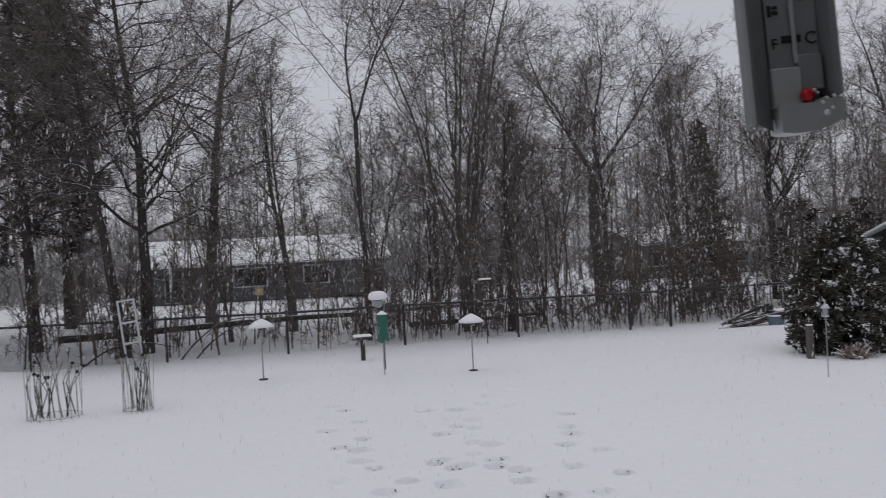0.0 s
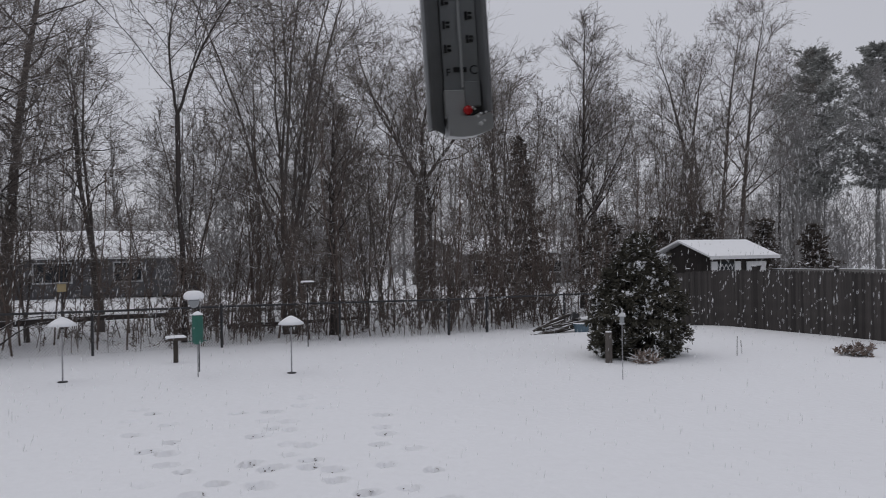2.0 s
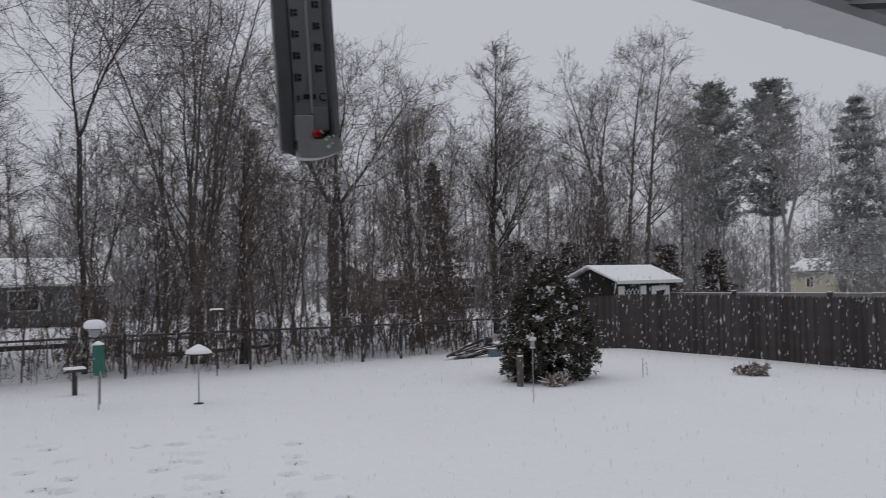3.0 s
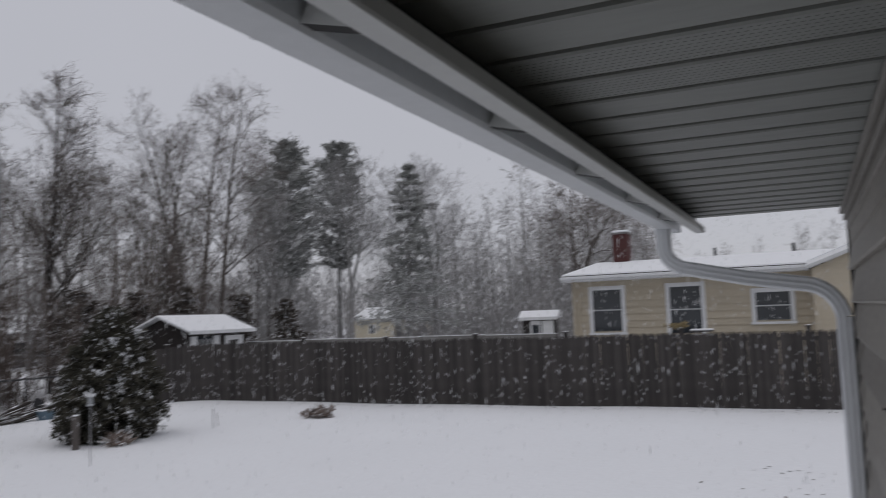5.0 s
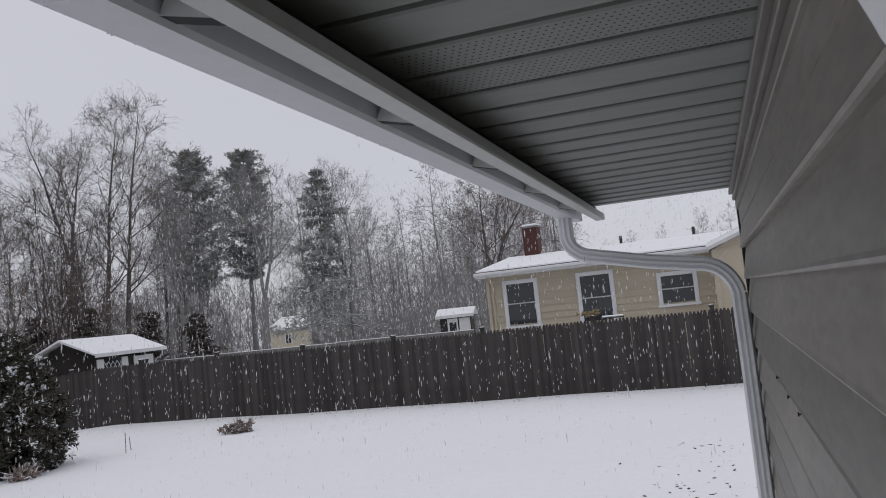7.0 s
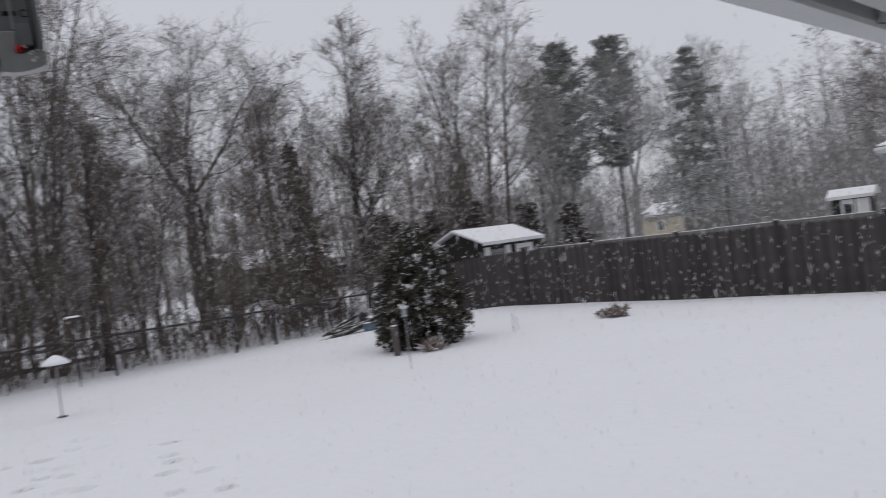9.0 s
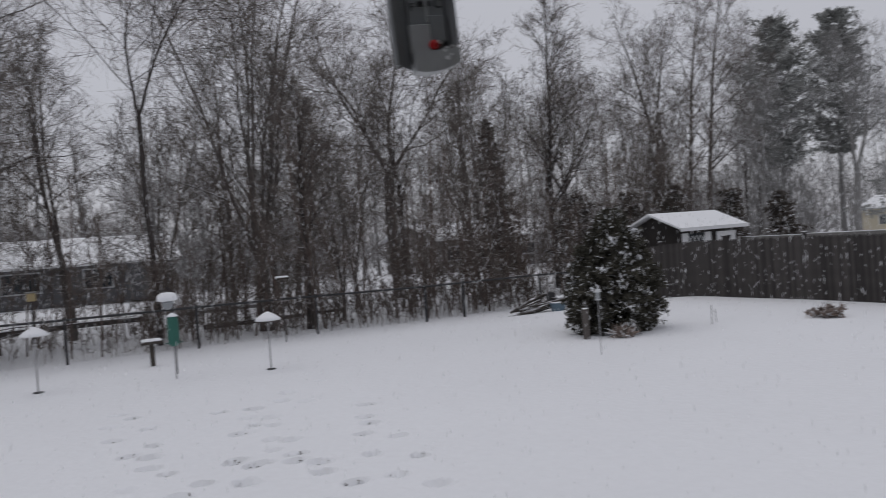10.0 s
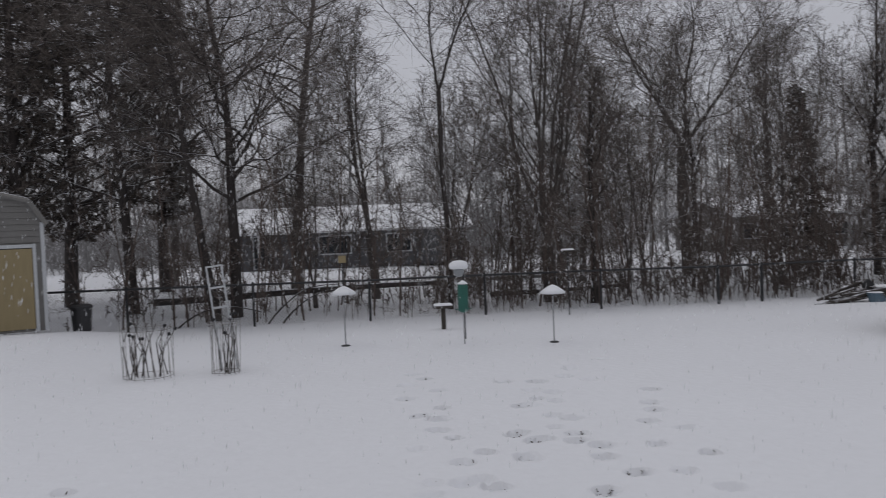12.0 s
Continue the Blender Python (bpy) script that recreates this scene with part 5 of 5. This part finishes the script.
def wood_fence():
    X = 19.2
    f = thing("stockade_fence", X, 0, 0, "dark weathered wooden stockade fence with snow on its rail", "fence")
    bm = bmesh.new()
    out = [(-0.043, -0.1), (0.043, -0.1), (0.043, 1.70), (0.014, 1.77), (-0.014, 1.77), (-0.043, 1.70)]
    a = [bm.verts.new((-0.012 + (0.006 if abs(y) < 0.03 else 0), y, z)) for y, z in out]
    b = [bm.verts.new((0.012, y, z)) for y, z in out]
    for k in range(6):
        bm.faces.new((a[k], a[(k + 1) % 6], b[(k + 1) % 6], b[k]))
    bm.faces.new(a[::-1])
    bm.faces.new(b)
    bmesh.ops.recalc_face_normals(bm, faces=bm.faces[:])
    me = mesh_of(bm, "picket")
    me.materials.append(FENCE)
    rng = random.Random(4)
    y = -3.2
    while y < 22.3:
        o = obj("picket", me, parent=f)
        o.location = (rng.uniform(-0.006, 0.006), y, land(X, y) - 0.04 + rng.uniform(-0.012, 0.012))
        o.rotation_euler = (radians(rng.uniform(-0.4, 0.4)), 0, radians(rng.uniform(-1.5, 1.5)))
        y += 0.0845
    for y in (-2.6, 0.2, 2.95, 5.75, 8.2, 10.9, 13.65, 16.3, 18.9, 22.3):
        p = part("post", boxes((0.03, 0.13, y - 0.05, y + 0.05, land(X, y) - 0.1, land(X, y) + 1.80), bevel=0.008), FENCE, f)
        c = part("post_cap", boxes((0.015, 0.145, y - 0.065, y + 0.065, land(X, y) + 1.80, land(X, y) + 1.835), bevel=0.008), FENCE, p)
        c["label"] = "post cap with a little snow"
        part("rail_snow_lump", boxes((0.03, 0.13, y - 0.05, y + 0.05, land(X, y) + 1.832, land(X, y) + 1.852), bevel=0.009), SNOWCAP, p)
    for z in (0.35, 0.95, 1.55):
        bm = bmesh.new()
        for k in range(9):
            y0, y1 = -3.2 + k * 2.83, -3.2 + (k + 1) * 2.83
            v = []
            for y in (y0, y1):
                h = land(X, y) + z
                v.append([bm.verts.new((x, y, h + dz)) for x, dz in ((0.013, -0.04), (0.05, -0.04), (0.05, 0.04), (0.013, 0.04))])
            for i in range(4):
                bm.faces.new((v[0][i], v[0][(i + 1) % 4], v[1][(i + 1) % 4], v[1][i]))
        bmesh.ops.recalc_face_normals(bm, faces=bm.faces[:])
        part("rail", bm, FENCE, f)
    # second fence line with snow on its top rail beyond
    g = thing("rail_fence", 24.0, 0, 0, "grey board fence with a snowy top rail beyond the yard", "fence")
    for k in range(6):
        y0, y1 = 7.4 + k * 2.4, 7.4 + (k + 1) * 2.4
        z = land(24, y0) + 1.70
        part("board", boxes((-0.02, 0.02, y0, y1 - 0.02, z - 1.66, z)), SHEDGREY, g)
        part("rail_snow", boxes((-0.025, 0.025, y0, y1, z, z + 0.022), bevel=0.008), SNOWCAP, g)


def fence_top_clutter():
    rng = np.random.default_rng(5)
    y, z = 2.95, land(19.2, 2.95) + 1.84
    t = thing("leaf_clump", 19.29, y, z, "clump of tan dry leaves caught on the fence post", "leaves")
    P = rng.normal(0, 1, (50, 3)) * np.array([0.05, 0.12, 0.03]) + np.array([0, 0.05, 0.05])
    obj("leaves", leaf_mesh(needles(P, np.tile([0, 0, 0.5], (50, 1)), rng, 6, 0.07, 0.04), "leaves", PLY), None, t)
    b = thing("snowy_board", 19.29, y - 0.45, land(19.2, 2.5) + 1.74, "short board with snow lying along the fence top", "board")
    part("plank", boxes((-0.04, 0.04, -0.30, 0.24, 0.0, 0.03), bevel=0.005), FENCE, b)
    part("snow_layer", boxes((-0.038, 0.038, -0.29, 0.23, 0.03, 0.075), bevel=0.018), SNOWCAP, b)


chain_fence()
wood_fence()
fence_top_clutter()


# ---- feeders and garden things ----
def snow_cone(r, h, z, n=18):
    bm = bmesh.new()
    lathe(bm, [(r * 0.98, z), (r, z + 0.015), (r * 0.75, z + h * 0.42), (r * 0.42, z + h * 0.75), (r * 0.12, z + h * 0.98), (0.01, z + h)], n)
    for f in bm.faces:
        f.smooth = True
    return bm


def roofed_feeder(x, y, h, r, label, box_on_top=False):
    t = thing("bird_feeder", x, y, land(x, y), label, "bird feeder", "bird feeders on poles")
    part("pole", rods(((0, 0, -0.2), (0, 0, h), 0.013)), GALV, t)
    part("base_plate", rods(((0, 0, 0.0), (0, 0, 0.016), 0.085), n=16), BLACKPIPE, t)
    part("collar", rods(((0, 0, h - 0.05), (0, 0, h + 0.0), 0.022), n=10), BLACKPIPE, t)
    bm = bmesh.new()
    lathe(bm, [(r, h), (r * 0.99, h + 0.012), (0.03, h + 0.09)], 18)
    part("roof", bm, WHITE, t)
    part("roof_snow", snow_cone(r * 0.98, 0.15, h + 0.012), SNOWCAP, t, "cone of snow")
    if box_on_top:
        part("upper_pole", rods(((0, 0, h), (0, 0, h + 0.62), 0.012)), BLACKPIPE, t)
        b = part("seed_box", boxes((-0.07, 0.07, -0.06, 0.06, h + 0.60, h + 0.74), bevel=0.008), PLY, t, "small brown seed box")
        part("lid", boxes((-0.09, 0.09, -0.08, 0.08, h + 0.74, h + 0.765), bevel=0.008), SHEDGREY, b)


roofed_feeder(4.53, 14.65, 0.92, 0.24, "pole bird feeder with a snow-covered conical roof")
roofed_feeder(0.70, 15.55, 0.98, 0.24, "pole bird feeder with a snowy cone roof and seed box", True)


def green_feeder(x, y):
    t = thing("green_feeder", x, y, land(x, y), "green plastic tube feeder with snow cap on a thin pole", "bird feeder", "bird feeders on poles")
    part("pole", rods(((0, 0, -0.2), (0, 0, 0.72), 0.011)), GALV, t)
    bm = bmesh.new()
    lathe(bm, [(0.06, 0.60), (0.095, 0.64), (0.10, 0.72), (0.10, 1.06), (0.09, 1.12), (0.05, 1.15)], 18)
    part("body", bm, GREEN, t)
    part("perch", rods(((-0.16, 0, 0.66), (0.16, 0, 0.66), 0.008)), GREEN, t)
    part("snow_cap", snow_cone(0.10, 0.07, 1.13), SNOWCAP, t)


def globe_feeder(x, y):
    t = thing("hanging_feeder", x, y, land(x, y), "round dome feeder with a thick snow cap on a hook pole", "bird feeder", "bird feeders on poles")
    part("pole", rods(((0.10, 0.05, -0.2), (0.10, 0.05, 1.55), 0.011)), BLACKPIPE, t)
    part("hook", rods(((0.10, 0.05, 1.55), (0.0, 0, 1.64), 0.009), ((0.0, 0, 1.64), (0.0, 0, 1.5), 0.006)), BLACKPIPE, t)
    bm = bmesh.new()
    lathe(bm, [(0.03, 1.22), (0.07, 1.24), (0.10, 1.30), (0.11, 1.35), (0.07, 1.38)], 18)
    part("bowl", bm, SCALE, t, "cloudy clear plastic bowl")
    bm = bmesh.new()
    lathe(bm, [(0.15, 1.38), (0.18, 1.395), (0.19, 1.44), (0.17, 1.495), (0.11, 1.535), (0.02, 1.545)], 20)
    for f in bm.faces:
        f.smooth = True
    part("snow_cap", bm, SNOWCAP, t, "thick rounded cap of snow")


def tray_feeder(x, y, h, w, label, post, r=0.045):
    t = thing("tray_feeder", x, y, land(x, y), label, "bird feeder", "bird feeders on poles")
    part("post", rods(((0, 0, -0.2), (0, 0, h), r), n=10), post, t)
    b = part("tray", boxes((-w, w, -w * 0.7, w * 0.7, h, h + 0.025), (-w, w, -w * 0.7, -w * 0.7 + 0.02, h + 0.025, h + 0.06), (-w, w, w * 0.7 - 0.02, w * 0.7, h + 0.025, h + 0.06), bevel=0.004), DARKWOOD, t)
    part("snow_layer", boxes((-w * 0.98, w * 0.98, -w * 0.62, w * 0.62, h + 0.03, h + 0.10), bevel=0.025), SNOWCAP, t, "layer of snow")


green_feeder(2.89, 15.0)
globe_feeder(2.95, 15.6)
tray_feeder(2.93, 17.35, 0.46, 0.20, "low tray feeder with snow on a dark post", DARKWOOD, 0.05)
tray_feeder(7.15, 21.2, 1.72, 0.17, "high tray feeder with snow on a thin post", BLACKPIPE, 0.014)


def wire_cage(x, y, r, h, seed, stalks, label):
    rng = random.Random(seed)
    t = thing("plant_cage", x, y, land(x, y), label, "plant cage", "wire cages in the garden bed")
    n = 16
    for k in range(n):
        a = 2 * math.pi * k / n
        part("upright_wire", rods(((r * math.cos(a), r * math.sin(a), -0.05), (r * math.cos(a) + rng.uniform(-0.04, 0.04), r * math.sin(a), h * rng.uniform(0.85, 1.05)), 0.0045), n=5), WIRE, t)
    for z in (0.03, h * 0.95):
        bm = bmesh.new()
        for k in range(n):
            a, b = 2 * math.pi * k / n, 2 * math.pi * (k + 1) / n
            rod(bm, (r * math.cos(a), r * math.sin(a), z), (r * math.cos(b), r * math.sin(b), z), 0.004, n=4)
        part("ring_wire", bm, WIRE, t)
    p = thing("dead_plant", x, y, land(x, y), "bare dead garden stalks inside a wire cage", "dead plant")
    for k in range(stalks):
        x0, y0 = rng.uniform(-r, r) * 0.7, rng.uniform(-r, r) * 0.7
        a = (x0, y0, -0.05)
        b = (x0 + rng.uniform(-0.15, 0.15), y0 + rng.uniform(-0.1, 0.1), h * rng.uniform(0.4, 0.7))
        c = (b[0] + rng.uniform(-0.2, 0.2), b[1] + rng.uniform(-0.1, 0.1), h * rng.uniform(0.75, 1.15))
        part("stalk", rods((a, b, 0.009), (b, c, 0.006), n=5), DARKWOOD, p)
        if k % 2 == 0:
            bm = bmesh.new()
            bmesh.ops.create_icosphere(bm, subdivisions=1, radius=0.032, matrix=Matrix.Translation(c))
            part("seed_head", bm, INK, p, "dark seed head")


wire_cage(-2.5, 13.5, 0.38, 0.80, 1, 16, "round wire plant cage with dead stalks in the snow")
wire_cage(-1.33, 13.54, 0.22, 0.84, 2, 9, "narrow wire plant cage in the snow")


def trellis(x, y):
    t = thing("garden_trellis", x, y, land(x, y), "white wooden ladder trellis leaning in the garden bed", "trellis", rz=10)
    t.matrix_world = pose(x, y, land(x, y), 0, -6, 10)
    for u in (-0.12, 0.12):
        for v in (-0.08, 0.10):
            part("upright", boxes((u - 0.009, u + 0.009, v - 0.009, v + 0.009, -0.1, 1.72), bevel=0.002), TAB, t)
    for z in (0.7, 1.02, 1.35, 1.70):
        part("rung", boxes((-0.13, 0.13, -0.092, -0.074, z, z + 0.018), bevel=0.003), TAB, t)
        part("rung", boxes((-0.13, 0.13, 0.092, 0.11, z, z + 0.018), bevel=0.003), TAB, t)


trellis(-1.30, 13.9)


def stick(x, y, h, label, mat=GALV, r=0.008, lean=0.0):
    t = thing("garden_stake", x, y, land(x, y), label, "stake", "thin stakes in the snow")
    part("shaft", rods(((0, 0, -0.1), (lean, 0, h), r), n=6), mat, t)




def lantern_stake(x, y):
    t = thing("lantern_stake", x, y, land(x, y), "thin metal stake with a small pale lantern before the shrub", "garden lantern")
    part("shaft", rods(((0, 0, -0.1), (0, 0, 1.0), 0.008), n=6), GALV, t)
    part("base", rods(((0, 0, 0.98), (0, 0, 1.0), 0.055), n=12), TAB, t)
    part("glass", rods(((0, 0, 1.0), (0, 0, 1.12), 0.04), n=12), SCALE, t, "cloudy glass")
    bm = bmesh.new()
    lathe(bm, [(0.075, 1.12), (0.07, 1.135), (0.02, 1.18), (0.008, 1.21)], 14)
    part("cap", bm, TAB, t, "pale cap dusted with snow")


def weathered_post(x, y):
    t = thing("wooden_post", x, y, land(x, y), "short weathered grey wooden post beside the evergreen shrub", "post")
    part("shaft", boxes((-0.06, 0.06, -0.05, 0.05, -0.1, 0.62), bevel=0.012), BARK, t)
    part("snow_cap", boxes((-0.055, 0.055, -0.045, 0.045, 0.62, 0.645), bevel=0.010), SNOWCAP, t)


lantern_stake(9.4, 11.0)
weathered_post(10.62, 12.78)
stick(13.6, 12.1, 0.42, "thin wire stake standing in the snow", BLACKPIPE, 0.007, 0.02)
stick(14.0, 12.3, 0.30, "thin wire stake standing in the snow", BLACKPIPE, 0.006, -0.04)


def low_shrub(x, y):
    rng = np.random.default_rng(71)
    t = thing("low_shrub", x, y, land(x, y), "low brown leafy shrub half buried in snow", "shrub")
    P = rng.normal(0, 1, (110, 3)) * np.array([0.18, 0.15, 0.07]) + np.array([0, 0, 0.10])
    obj("leaves", leaf_mesh(needles(P, np.tile([0, 0, 0.6], (110, 1)), rng, 14, 0.085, 0.04), "leaves", LEAF), None, t)
    lines = [limb(rng, np.array([0, 0, -0.05]), rng.normal(0, 0.6, 3) + np.array([0, 0, 1.0]), 0.4, 0.01, 0.004, 4, 0.1, 0.02) for _ in range(14)]
    obj("stems", tubes([(a, c, 4) for a, b, c in lines], "stems", BRUSH), None, t)


low_shrub(15.95, 10.9)


def brush_pile(x, y):
    rng = random.Random(21)
    t = thing("log_pile", x, y, land(x, y), "pile of cut branches and logs dusted with snow", "log pile")
    for k in range(16):
        a = rng.uniform(-0.5, 0.5)
        c = (rng.uniform(-0.7, 0.7), rng.uniform(-0.4, 0.4), rng.uniform(0.05, 0.32))
        L = rng.uniform(0.3, 0.85)
        part("log", rods(((c[0] - L * math.cos(a), c[1] - L * math.sin(a) * 0.4, c[2] - 0.06), (c[0] + L * math.cos(a), c[1] + L * math.sin(a) * 0.4, c[2] + rng.uniform(-0.1, 0.2)), rng.uniform(0.025, 0.06)), n=7), DARKWOOD, t)
    b = thing("blue_bucket", x + 0.55, y - 0.55, land(x, y), "faded blue tub dusted with snow beside logs", "tub")
    bm = bmesh.new()
    lathe(bm, [(0.20, 0), (0.25, 0.26), (0.27, 0.27), (0.27, 0.30), (0.24, 0.30)], 18)
    part("body", bm, CLOTH_BLUE, b)
    w = thing("wheelbarrow", x + 0.8, y + 0.1, land(x, y), "overturned wheelbarrow with a dark wheel by the log pile", "wheelbarrow")
    bm = bmesh.new()
    lathe(bm, [(0.10, -0.04), (0.17, -0.045), (0.19, 0.0), (0.17, 0.045), (0.10, 0.04)], 18)
    bmesh.ops.rotate(bm, verts=bm.verts[:], matrix=Matrix.Rotation(radians(80), 3, "X"))
    bmesh.ops.translate(bm, verts=bm.verts[:], vec=(0, 0, 0.42))
    part("wheel", bm, BLACKPIPE, w)
    part("handle", rods(((-0.1, 0.1, 0.4), (0.9, 0.15, 0.36), 0.022), ((-0.1, -0.15, 0.4), (0.9, -0.2, 0.36), 0.022)), DARKWOOD, w)
    part("tray", boxes((0.1, 0.8, -0.28, 0.22, 0.12, 0.32), bevel=0.06), DARKWOOD, w)
    part("tray_snow", boxes((0.1, 0.95, -0.25, 0.2, 0.36, 0.42), bevel=0.025), SNOWCAP, w)


brush_pile(15.0, 20.3)


def fallen_wood():
    rng = np.random.default_rng(33)
    for k, (x, y, L, r, az, z) in enumerate(((-4.6, 26.5, 9.0, 0.13, 0, 1.5), (6.5, 27.6, 5.0, 0.10, -4, 0.4))):
        t = thing("fallen_log", x, y, land(x, y) + z * 0.3, "long fallen tree trunk with snow on top in the woods", "log", "fallen trunks")
        P, D, R = limb(rng, np.zeros(3), np.array([math.cos(radians(az)), math.sin(radians(az)), 0.0]), L, r, r * 0.6, 10, 0.010, 0.0)
        obj("trunk", tubes([(P, R, 9)], "trunk", BARK_DARK), None, t)
    for k, (x, L, up) in enumerate(((-1.0, 2.4, 0.5), (-0.6, 2.0, 0.7), (-3.4, 2.4, 0.35))):
        t = thing("bent_branch", x, 22.9, land(x, 22.9), "bent fallen branch arching behind the wire fence", "branch", "fallen branches")
        P, D, R = limb(rng, np.zeros(3), np.array([0.75, 0.1, up + 0.45]), L, 0.03, 0.012, 9, 0.05, -0.14)
        obj("branch", tubes([(P, R, 6)], "branch", BARK_DARK), None, t)
    t = thing("stone_bench", 8.4, 47.0 - 16.0, land(8.4, 31) , "low stone slab with snow on top in the woods", "stone")
    part("slab", boxes((-2.0, 2.0, -0.2, 0.2, 0.35, 0.47), bevel=0.02), STONE, t)
    part("slab_snow", boxes((-2.0, 2.0, -0.18, 0.18, 0.47, 0.54), bevel=0.02), SNOWCAP, t)


fallen_wood()


def trash_bin(x, y):
    t = thing("trash_bin", x, y, land(x, y), "dark plastic bin standing beside the grey shed", "bin")
    bm = bmesh.new()
    lathe(bm, [(0.2, 0), (0.24, 0.55), (0.26, 0.56), (0.26, 0.6), (0.2, 0.63)], 18)
    part("body", bm, BLACKPIPE, t)


trash_bin(-5.2, 20.4)


def falling_snow():
    """Flakes hanging in the air over yard and woods."""
    rng = np.random.default_rng(12)
    n = 30000
    d = 2.5 + 45 * rng.uniform(0, 1, n) ** 0.8
    az = np.radians(rng.uniform(-32, 100, n))
    z = rng.uniform(0.0, 1, n) * (2.8 + d * 0.17)
    C = np.stack([d * np.sin(az), d * np.cos(az) + 0.8, z], 1)
    s = (0.0018 + 0.00030 * d)[:, None] * rng.uniform(0.6, 1.3, (n, 1))
    tilt = rng.normal(0.12, 0.12, (n, 1))
    up = np.concatenate([tilt, tilt * 0.3, np.ones((n, 1))], 1)
    sx = np.concatenate([np.cos(az)[:, None], -np.sin(az)[:, None], np.zeros((n, 1))], 1)
    sy = np.concatenate([np.sin(az)[:, None], np.cos(az)[:, None], np.zeros((n, 1))], 1)
    long = rng.uniform(3.0, 9.0, (n, 1))
    q = [C + up * s * long, C - up * s * long, C + sx * s, C - sx * s * 0.5 + sy * s, C - sx * s * 0.5 - sy * s]
    V = np.stack(q, 1).reshape(-1, 3)
    b = np.arange(n)[:, None] * 5
    F = np.concatenate([b + np.array([f]) for f in ((0, 2, 3), (0, 3, 4), (0, 4, 2), (1, 3, 2), (1, 4, 3), (1, 2, 4))])
    me = bpy.data.meshes.new("falling_snow")
    me.vertices.add(len(V))
    me.vertices.foreach_set("co", V.ravel())
    me.loops.add(F.size)
    me.loops.foreach_set("vertex_index", F.ravel().astype(np.int32))
    me.polygons.add(len(F))
    me.polygons.foreach_set("loop_start", np.arange(0, F.size, 3, dtype=np.int32))
    me.update(calc_edges=True)
    tagged(obj("falling_snow", me, FLAKE), "white snow flakes falling through the air", "snow", kind="stuff")


falling_snow()
